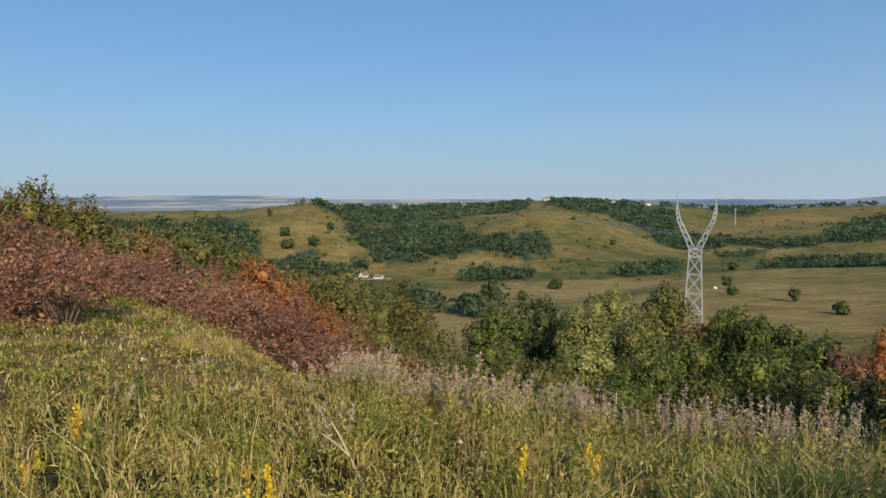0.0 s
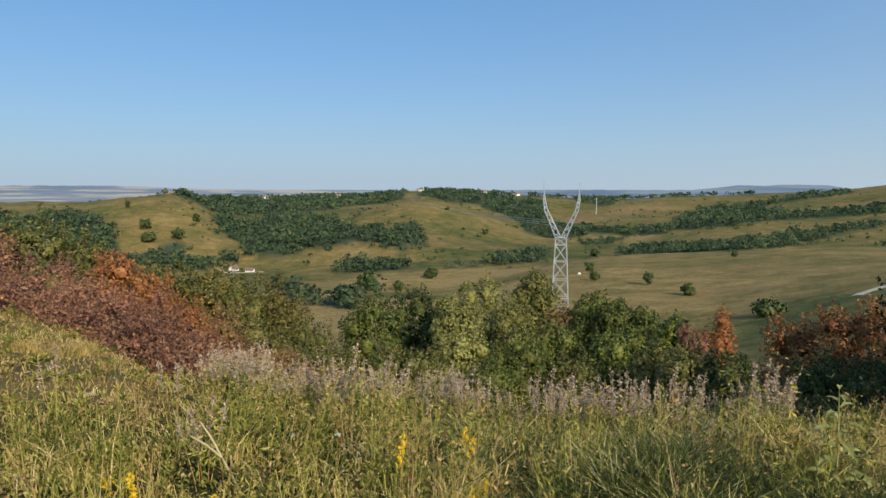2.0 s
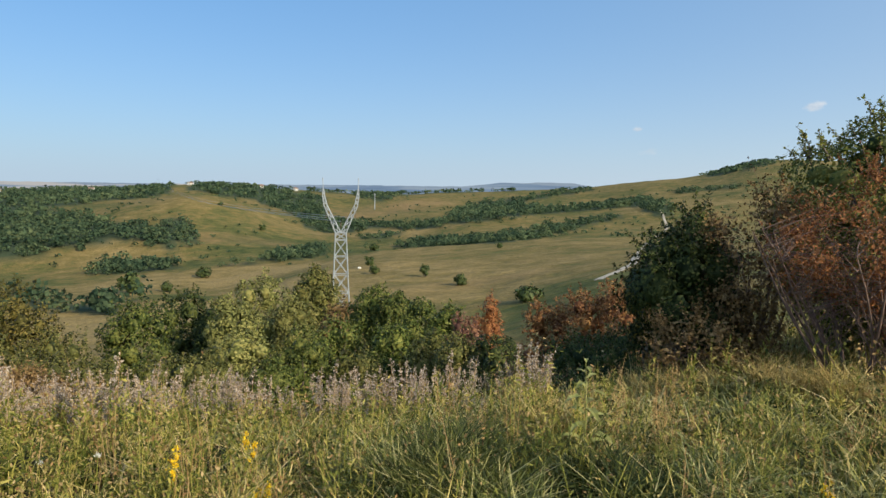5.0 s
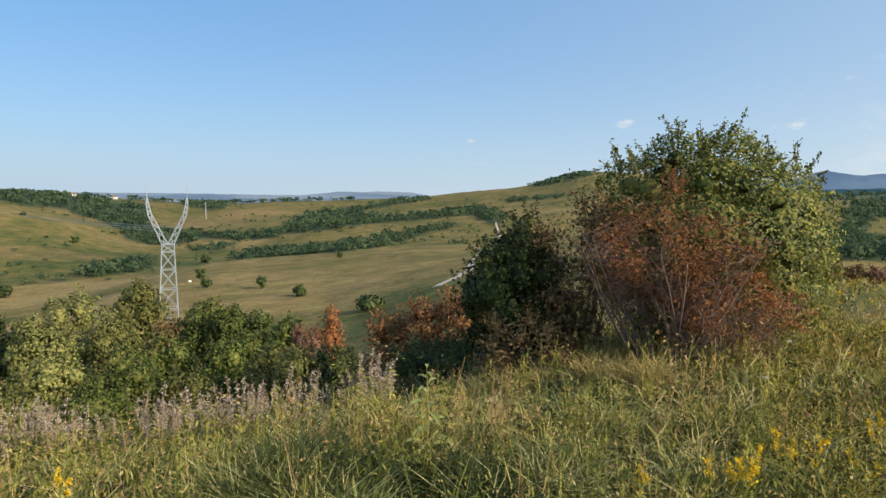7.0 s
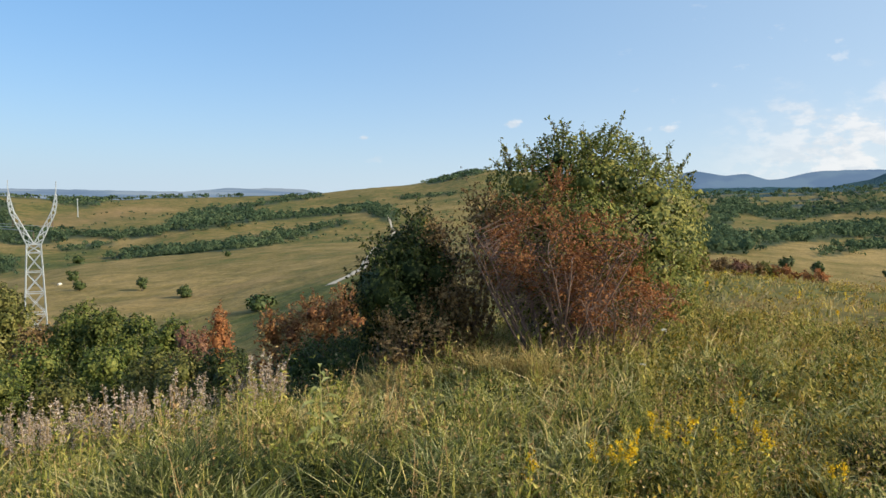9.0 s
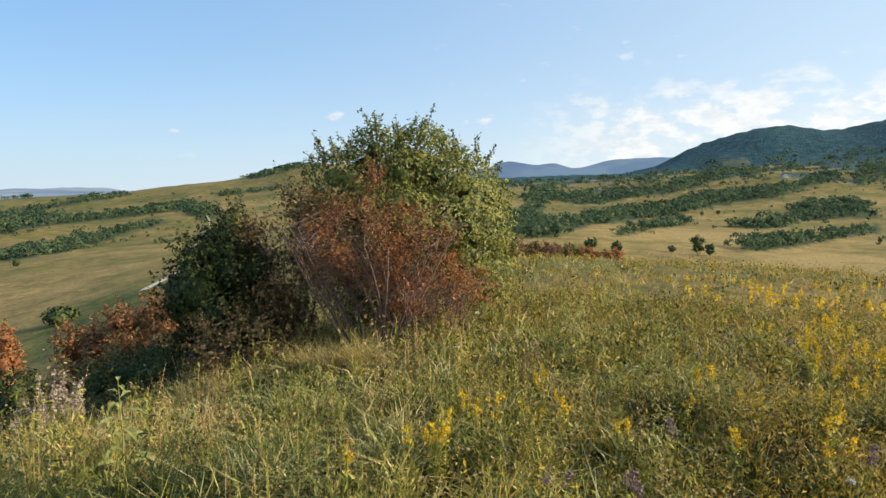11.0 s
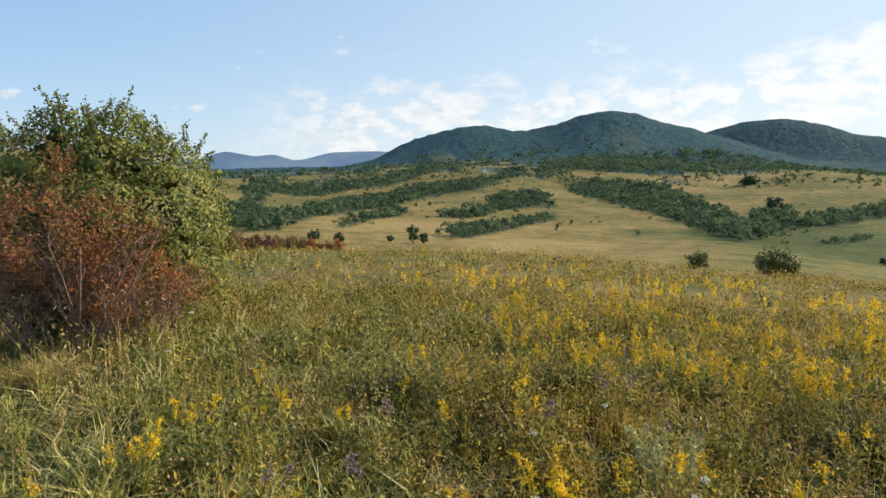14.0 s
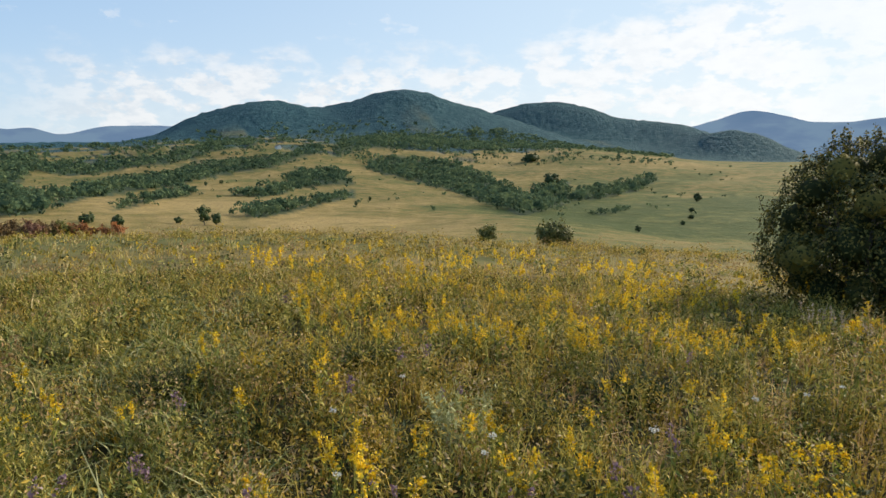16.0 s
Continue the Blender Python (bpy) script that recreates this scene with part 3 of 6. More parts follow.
WOODS["skyline_wood"] = (6, [(18.5, 1335, 1400), (21, 1375, 1400), (24, 1330, 1402), (27, 1372, 1402), (30, 1340, 1400), (33, 1378, 1400), (36, 1365, 1398)])
WOODS["upper_wood"] = (6, [(36.3, 1098, 1172), (38.5, 1159, 1248), (40.3, 1195, 1323), (42.4, 1245, 1310)])
WOODS["field_hedge"] = (6, [(25.7, 553, 568), (27.9, 521, 584), (30.8, 457, 561), (33.6, 438, 567), (36, 426, 590), (38.2, 534, 641), (40.4, 578, 662), (42.5, 649, 704), (44.6, 695, 724)])
WOODS["small_copse"] = (5, [(22.8, 638, 664), (25, 653, 701), (26.4, 687, 708)])
WOODS["crest_wood"] = (8, [(51.7, 1245, 1681), (54.1, 1212, 1636), (55.9, 1227, 1657)])
WOODS["slope_hedge"] = (5, [(49.3, 1003, 1075), (52.2, 1008, 1041), (55, 994, 1026)])
WOODS["lane_trees"] = (8, [(46.7, 731, 920), (47.9, 698, 886), (48.9, 703, 787)])
WOODS["dark_gully"] = (8, [(73.8, 393, 628), (75.7, 398, 637), (77.7, 395, 453)])
WOODS["gully_end"] = (8, [(75, 329, 504), (76.4, 336, 483), (77.6, 360, 419)])
WOODS["valley_side"] = (8, [(75.2, 745, 1192), (76.4, 874, 1468), (77.7, 1205, 1457)])
WOODS["belt_lower"] = (8, [(78.2, 413, 429), (79.4, 443, 576), (80.5, 494, 682), (82.4, 580, 893), (84.9, 656, 922), (87.4, 717, 1003), (89.5, 850, 1096), (91.8, 928, 1113), (94.5, 975, 1126), (96.3, 1068, 1205), (98.2, 1177, 1378)])
WOODS["belt_upper"] = (8, [(77.3, 1058, 1159), (79.9, 977, 1254), (82.6, 1067, 1266), (85.8, 1101, 1219), (88.3, 1153, 1336), (91, 1289, 1618), (93.2, 1367, 2007)])
WOODS["belt_tip"] = (6, [(82.5, 387, 394), (84, 431, 460), (86.1, 503, 580), (88.1, 588, 676)])
WOODS["clump_one"] = (8, [(91.7, 582, 588), (93.5, 535, 633), (95.3, 592, 710), (96.3, 668, 912), (98.2, 721, 931), (100.3, 745, 909), (101.1, 741, 777)])
WOODS["clump_two"] = (7, [(91.9, 344, 348), (93.7, 348, 436), (96.2, 398, 435), (99.1, 488, 557), (101, 577, 662)])
WOODS["great_wood"] = (9, [(102.7, 957, 1115), (104.9, 878, 1177), (107.3, 779, 1142), (109.8, 689, 1125), (111.7, 561, 1022), (113.7, 494, 791), (115.7, 357, 571), (117.6, 427, 683), (119.6, 539, 860)])
WOODS["great_wood_arm"] = (8, [(120.2, 558, 586), (121.8, 579, 715), (123.7, 623, 759), (125.5, 720, 868), (126.7, 821, 876)])
WOODS["foothill_wood"] = (9, [(100.1, 1161, 1363), (103, 1301, 2104), (104.9, 1282, 2048), (107.8, 1309, 2101), (110.7, 1360, 2280), (114.6, 1399, 2381), (118.4, 2015, 2334), (121.2, 2112, 2242)])
WOODS["pasture_bushes"] = (4, [(121.9, 410, 415), (123.3, 425, 432), (124.5, 449, 475)])


def build_ground():
    nb, nr = GX.shape
    verts = np.stack([GX[:, 1:], GY[:, 1:], GZ[:, 1:]], -1).reshape(-1, 3)
    verts = np.vstack([verts, [[0, 0, 0]]])
    k = nr - 1
    i, j = np.meshgrid(np.arange(nb), np.arange(k - 1), indexing="ij")
    n = (i + 1) % nb
    quads = np.stack([i * k + j, n * k + j, n * k + j + 1, i * k + j + 1], -1).reshape(-1, 4)[:, ::-1]
    c = np.arange(nb)
    tris = np.stack([np.full(nb, nb * k), ((c + 1) % nb) * k, c * k], -1)[:, ::-1]
    me = np_mesh("ground", verts, [quads, tris], True)
    me.materials.append(MAT["turf"])
    x, y, z = verts[:, 0], verts[:, 1], verts[:, 2]
    r, b = np.hypot(x, y), np.degrees(np.arctan2(x, y))
    step = lambda v, lo, hi: np.clip((v - lo) / (hi - lo), 0, 1)

    def patch(bearing, distance, length, width, turn):
        """1 inside an oval field, fading at its rim."""
        cx, cy = at(bearing, distance)
        a = radians(turn)
        u = (x - cx) * math.sin(a) + (y - cy) * math.cos(a)
        v = (x - cx) * math.cos(a) - (y - cy) * math.sin(a)
        return step(1.25 - np.hypot(u / length, v / width), 0, 0.4)

    dry = 0.52 + 0.22 * waves(x, y, 300, 21) + 0.12 * waves(x, y, 90, 22)
    dry = dry + 0.35 * patch(8.5, 385, 70, 38, 100) - 0.4 * patch(6.2, 285, 26, 16, 80) - 0.3 * patch(10.5, 462, 40, 22, 60) + 0.26 * step(b, -4, 2) * step(24 - b, 0, 6) * step(r, 150, 180) * step(420 - r, 0, 60)
    dry = dry - 0.12 * patch(34, 165, 60, 32, 60) - 0.2 * patch(20, 560, 120, 60, 80)
    dry = dry + 0.02 * step(b, 68, 80) * step(r, 60, 200) - 0.5 * patch(128, 400, 190, 90, 30) - 0.4 * patch(134, 500, 200, 110, 20)
    dry = dry + 0.2 * patch(122, 1150, 300, 160, 40) + 0.12 * patch(105, 400, 160, 90, 15)
    dry = dry + 0.24 * step(b, 78, 92) * step(119 - b, 0, 8) * step(r, 60, 110) * step(620 - r, 0, 200)
    dry = dry + 0.4 * patch(0.0, 235, 60, 45, 90) + 0.3 * patch(26, 225, 90, 70, 90)
    ledges = np.sin(z * 2.1 + 2.0 * waves(x, y, 70, 25)) * step(r, 250, 320) * step(700 - r, 0, 100) * step(b, 116, 124)
    dry = dry - 0.62 * np.clip(ledges, 0, 1) - 0.16 * step(b, 112, 122) * step(r, 60, 150)
    bare = 0.75 * patch(10.5, 900, 90, 40, 60) + 0.6 * patch(25.5, 1080, 130, 60, 70) + 0.5 * patch(13.5, 570, 70, 25, 100) + 0.4 * patch(32, 205, 34, 12, 90)
    bare = np.clip(bare * (0.55 + 0.45 * waves(x, y, 60, 24)), 0, 1)
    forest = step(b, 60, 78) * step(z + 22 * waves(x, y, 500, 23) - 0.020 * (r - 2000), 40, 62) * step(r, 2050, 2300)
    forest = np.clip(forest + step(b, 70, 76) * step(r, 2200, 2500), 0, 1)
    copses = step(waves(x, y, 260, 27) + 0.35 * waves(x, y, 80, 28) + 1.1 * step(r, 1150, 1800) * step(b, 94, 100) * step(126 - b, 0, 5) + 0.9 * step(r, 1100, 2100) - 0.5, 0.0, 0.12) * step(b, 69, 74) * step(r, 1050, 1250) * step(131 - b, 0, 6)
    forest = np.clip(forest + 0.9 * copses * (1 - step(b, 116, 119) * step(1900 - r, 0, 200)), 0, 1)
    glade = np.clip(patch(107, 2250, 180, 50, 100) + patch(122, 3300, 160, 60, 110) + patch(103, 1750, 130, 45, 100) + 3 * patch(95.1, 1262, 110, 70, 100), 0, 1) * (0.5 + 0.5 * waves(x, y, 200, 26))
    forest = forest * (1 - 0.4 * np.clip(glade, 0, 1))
    floor = np.zeros(len(x))
    for tall, run in WOODS.values():
        kb = [q[0] for q in run]
        near, far = np.interp(b, kb, [q[1] for q in run]), np.interp(b, kb, [q[2] for q in run])
        inside = step(r, near - 2, near + 4) * step(far + 4 - r, 0, 6) * (b > kb[0] - 0.2) * (b < kb[-1] + 0.2)
        floor = np.maximum(floor, inside)
    # painted shade under the grass: strong near the viewpoint, weaker farther out and on the bank
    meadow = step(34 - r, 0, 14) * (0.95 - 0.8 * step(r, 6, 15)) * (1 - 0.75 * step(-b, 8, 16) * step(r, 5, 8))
    bank = step(-b, 8, 14) * step(r, 4.5, 7) * step(20 - r, 0, 4)
    dry = dry + 0.25 * bank
    bare = np.clip(bare + 0.6 * bank * step(waves(x, y, 2.6, 29) + 0.4 * waves(x, y, 0.8, 30), 0.1, 0.6), 0, 1)
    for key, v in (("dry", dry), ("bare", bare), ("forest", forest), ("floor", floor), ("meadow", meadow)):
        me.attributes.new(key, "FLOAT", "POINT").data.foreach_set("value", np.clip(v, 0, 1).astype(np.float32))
    return tagged(new("ground", me), "rolling dry grassland with green hollows and wooded mountain", "ground", kind="structure")


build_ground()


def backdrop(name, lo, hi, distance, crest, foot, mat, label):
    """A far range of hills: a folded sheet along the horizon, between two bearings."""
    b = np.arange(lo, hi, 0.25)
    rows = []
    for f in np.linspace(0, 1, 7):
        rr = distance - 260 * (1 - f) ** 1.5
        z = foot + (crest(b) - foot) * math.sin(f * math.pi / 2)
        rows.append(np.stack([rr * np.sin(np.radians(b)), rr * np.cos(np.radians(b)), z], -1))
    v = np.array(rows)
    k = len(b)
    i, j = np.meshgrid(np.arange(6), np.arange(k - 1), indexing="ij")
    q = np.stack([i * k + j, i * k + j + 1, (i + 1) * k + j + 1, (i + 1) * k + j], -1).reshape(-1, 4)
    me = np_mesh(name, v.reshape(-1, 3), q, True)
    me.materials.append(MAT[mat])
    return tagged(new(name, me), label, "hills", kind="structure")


def crest_line(knots, rough):
    kb, kz = [k[0] for k in knots], [k[1] for k in knots]
    return lambda b: smooth_line(kb, kz, b) + rough * waves(b * 100, b * 37, 170, 31)


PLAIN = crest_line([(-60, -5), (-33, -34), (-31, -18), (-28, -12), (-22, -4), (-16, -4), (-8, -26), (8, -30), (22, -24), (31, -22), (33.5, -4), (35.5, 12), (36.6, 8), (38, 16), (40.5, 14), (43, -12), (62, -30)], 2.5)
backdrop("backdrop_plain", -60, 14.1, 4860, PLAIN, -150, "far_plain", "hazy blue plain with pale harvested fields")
backdrop("backdrop_ridge", 14, 62, 4860, PLAIN, -150, "far_ridge", "low hazy blue hills beyond the plain")
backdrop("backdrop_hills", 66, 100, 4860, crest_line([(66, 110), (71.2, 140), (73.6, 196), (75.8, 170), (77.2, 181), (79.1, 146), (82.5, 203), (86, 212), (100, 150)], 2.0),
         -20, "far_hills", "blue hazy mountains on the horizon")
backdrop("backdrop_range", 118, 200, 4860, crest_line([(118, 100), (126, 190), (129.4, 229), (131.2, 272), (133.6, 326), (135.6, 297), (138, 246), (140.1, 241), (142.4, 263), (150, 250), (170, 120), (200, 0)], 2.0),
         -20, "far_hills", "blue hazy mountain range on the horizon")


def unit(v):
    return v / (np.linalg.norm(v, axis=1, keepdims=True) + 1e-9)


def cards(rng, c, face, size, slim, round_off):
    """Leafy sprays: one small diamond at each place, facing about as told; they shade as the round mass that they cover."""
    n = len(c)
    nrm = unit(face + rng.normal(0, 0.42, (n, 3)))
    a = unit(np.cross(nrm, rng.normal(0, 1, (n, 3))))
    b = np.cross(nrm, a)
    s = np.reshape(size, (-1, 1)) * 0.5 * rng.uniform(0.65, 1.35, (n, 1))
    v = np.stack([c - a * s, c - b * s * slim, c + a * s, c + b * s * slim], 1).reshape(-1, 3)
    soft = unit(face * round_off + nrm * (1 - round_off))
    return v, np.arange(n * 4).reshape(n, 4), np.repeat(soft, 4, 0)


def crown_lumps(rng, p, h, w, n):
    """One far tree: n leafy sprays over three or four lumps, with a broken outline and dark gaps."""
    k = rng.randint(3, 6)
    cen = np.stack([rng.normal(0, 0.2, k) * w, rng.normal(0, 0.2, k) * w, rng.uniform(0.32, 0.68, k) * h], -1)
    rad = rng.uniform(0.24, 0.36, (k, 1)) * np.array([w, w, h * 0.8])
    m = rng.randint(0, k, n)
    d = unit(rng.normal(0, 1, (n, 3)) + [0, 0, 0.25])
    c = cen[m] + d * rad[m] * rng.uniform(0.75, 1.15, (n, 1))
    c[:, 2] = np.maximum(c[:, 2], 0.06 * h)
    v, f, vn = cards(rng, c, d, 1.45 * (w * h) ** 0.5 / n ** 0.5, 0.85, 0.72)
    return v + p, f, vn


# houses on the plateau stand in clearings: bearing, distance, turn
VILLAGE = [(-11.5, 870, 25), (-4.2, 1300, 10), (1.8, 1330, -20), (8.9, 1330, 40), (14.4, 1340, 0), (17.2, 1320, 30)]


def plant_wood(name, height, run, rng):
    vs, fs, ns, tint, n = [], [], [], [], 0
    kb = np.array([q[0] for q in run])
    near, far = np.array([q[1] for q in run], float), np.array([q[2] for q in run], float)
    b = kb[0]
    while b < kb[-1]:
        r0, r1 = np.interp(b, kb, near), np.interp(b, kb, far)
        ragged = float(waves(*at(b, r0), 38, 43)) * min(0.35 * (r1 - r0), 3.0 * height)
        r0, r1 = r0 + ragged, r1 - 0.8 * ragged
        r = r0 + rng.uniform(0, 0.5) * height
        while r < r1:
            space = max(height * 0.8, r * 0.0085)
            edge = min(r - r0, r1 - r) / (r1 - r0 + 1)
            if rng.rand() < 0.58 + 1.3 * edge + 0.8 * float(waves(*at(b, r), 55, 41)):
                rr, bb = r + rng.normal(0, 0.6) * space, b + math.degrees(rng.normal(0, 0.6) * space / r)
                h = max(height, r * 0.0055) * rng.uniform(0.6, 1.35)
                if any(abs(bb - q[0]) < 0.3 and q[1] - 200 < rr < q[1] + 12 for q in VILLAGE):
                    r += space
                    continue
                p = on(bb, rr, 0.3)
                v, f, vn = crown_lumps(rng, np.array(p), h, max(h * rng.uniform(0.85, 1.25), space * 1.35), 56 if r < 480 else 32 if r < 850 else 18)
                vs.append(v)
                ns.append(vn)
                tint.append(np.full(len(v), rng.uniform(0, 0.65)))
                fs.append(f + n)
                n += len(v)
            if edge < 0.12 and rng.rand() < 0.22:
                p = on(b + rng.normal(0, 1.2), r + rng.choice([-1, 1]) * rng.uniform(5, 45), 0.3)
                h = height * rng.uniform(0.25, 0.7)
                v, f, vn = crown_lumps(rng, np.array(p), h, h * rng.uniform(0.9, 1.5), 18)
                vs.append(v)
                ns.append(vn)
                tint.append(np.full(len(v), rng.uniform(0, 0.65)))
                fs.append(f + n)
                n += len(v)
            r += space * rng.uniform(0.8, 1.2) * (1.0 if r < 600 else 1.5)
        b += math.degrees(max(height * 0.8, r0 * 0.0085) / r0) * rng.uniform(0.8, 1.2)
    me = np_mesh(name, np.vstack(vs), np.vstack(fs), normals=np.vstack(ns))
    me.attributes.new("tree", "FLOAT", "POINT").data.foreach_set("value", np.concatenate(tint).astype(np.float32))
    me.materials.append(MAT["woodland"])
    tagged(new(name, me), "dark green deciduous wood on the grassy slope", "wood", kind="stuff")


for wood, (tall, run) in WOODS.items():
    plant_wood("woodland", tall, run, np.random.RandomState(len(wood) * 7 + tall))


def scatter_scrub(name, label, n, b0, b1, r0, r1, height, bar, seed):
    """Loose bushes over the slopes, thick in some places and thin in others."""
    rng = np.random.RandomState(seed)
    vs, fs, ns, tint, m = [], [], [], [], 0
    while n > 0:
        b, r = rng.uniform(b0, b1), math.exp(rng.uniform(math.log(r0), math.log(r1)))
        x, y = at(b, r)
        if float(waves(x, y, 210, seed)) + 0.5 * float(waves(x, y, 60, seed + 1)) > bar:
            h = height * rng.uniform(0.4, 1.2) * max(1.0, r / 900)
            v, f, vn = crown_lumps(rng, np.array(on(b, r, 0.2)), h, h * rng.uniform(0.9, 1.6), 14)
            vs.append(v)
            ns.append(vn)
            tint.append(np.full(len(v), rng.uniform(0, 0.65)))
            fs.append(f + m)
            m += len(v)
        n -= 1
    me = np_mesh(name, np.vstack(vs), np.vstack(fs), normals=np.vstack(ns))
    me.attributes.new("tree", "FLOAT", "POINT").data.foreach_set("value", np.concatenate(tint).astype(np.float32))
    me.materials.append(MAT["woodland"])
    tagged(new(name, me), label, "scrub", kind="stuff")


scatter_scrub("scrub", "loose dark green scrub on the round hills", 1300, -22, 57, 470, 1250, 3.6, 0.12, 71)
scatter_scrub("scrub", "loose green scrub on the hillside pastures", 480, 73, 133, 420, 1150, 3.4, 0.15, 73)
scatter_scrub("scrub", "thick scrub and young wood below the mountain", 3000, 72, 128, 1050, 2300, 6.0, 0.02, 75)


# ---- shrubs and trees ----
def part(name, me, mat, parent, label="", kind=""):
    """One mesh object under a thing or a part."""
    if mat and not me.materials:
        me.materials.append(MAT[mat])
    ob = new(name, me)
    ob.parent = parent
    return tagged(ob, label, kind=kind)


def thing(name, place, label, category, group=""):
    ob = new(name)
    ob.location = place
    return tagged(ob, label, category, group)


def tubes(paths, sides=5):
    """Tapered tubes: paths of [(point, radius), ...]."""
    vs, fs, n = [], [], 0
    ring = np.array([[math.cos(a), math.sin(a)] for a in np.linspace(0, 2 * math.pi, sides, endpoint=False)])
    for path in paths:
        p = np.array([q[0] for q in path], float)
        d = np.gradient(p, axis=0)
        d /= np.linalg.norm(d, axis=1, keepdims=True) + 1e-9
        ref = np.where(np.abs(d[:, 2:3]) > 0.9, [[1.0, 0, 0]], [[0, 0, 1.0]])
        u = np.cross(d, ref)
        u /= np.linalg.norm(u, axis=1, keepdims=True) + 1e-9
        w = np.cross(d, u)
        rad = np.array([q[1] for q in path])[:, None, None]
        v = p[:, None] + rad * (ring[None, :, 0:1] * u[:, None] + ring[None, :, 1:2] * w[:, None])
        vs.append(v.reshape(-1, 3))
        i, j = np.meshgrid(np.arange(len(path) - 1), np.arange(sides), indexing="ij")
        k = (j + 1) % sides
        fs.append(np.stack([i * sides + j, i * sides + k, (i + 1) * sides + k, (i + 1) * sides + j], -1).reshape(-1, 4) + n)
        n += len(path) * sides
    return np.vstack(vs), np.vstack(fs)


def leaves(rng, centres, size, out=None, lift=0.35, slim=0.55):
    """A small folded leaf at each centre, turned at random, facing outwards and up."""
    n = len(centres)
    d = rng.normal(0, 1, (n, 3))
    d /= np.linalg.norm(d, axis=1, keepdims=True)
    up = rng.normal(0, 0.5, (n, 3)) + [0, 0, lift]
    if out is not None:
        up = up + out
    s = np.cross(d, up)
    s /= np.linalg.norm(s, axis=1, keepdims=True) + 1e-9
    nrm = np.cross(s, d)
    ln = np.reshape(size, (-1, 1)) * rng.uniform(0.6, 1.3, (n, 1))
    wd = ln * slim * 0.5
    v = np.stack([centres - d * ln * 0.5, centres + s * wd + nrm * wd * 0.25, centres + d * ln * 0.5, centres - s * wd + nrm * wd * 0.25], 1)
    q = np.arange(n * 4).reshape(n, 4)
    return v.reshape(-1, 3), np.vstack([q[:, [0, 1, 2]], q[:, [0, 2, 3]]])


def bent(a, b, sag, rng, r0, r1, steps=5):
    a, b = np.array(a, float), np.array(b, float)
    mid = (a + b) / 2 + rng.normal(0, sag, 3) * np.linalg.norm(b - a) + [0, 0, sag * np.linalg.norm(b - a) * 0.5]
    t = np.linspace(0, 1, steps)[:, None]
    p = a * (1 - t) ** 2 + mid * 2 * t * (1 - t) + b * t * t
    return [(q, r0 + (r1 - r0) * s) for q, s in zip(p, t[:, 0])]


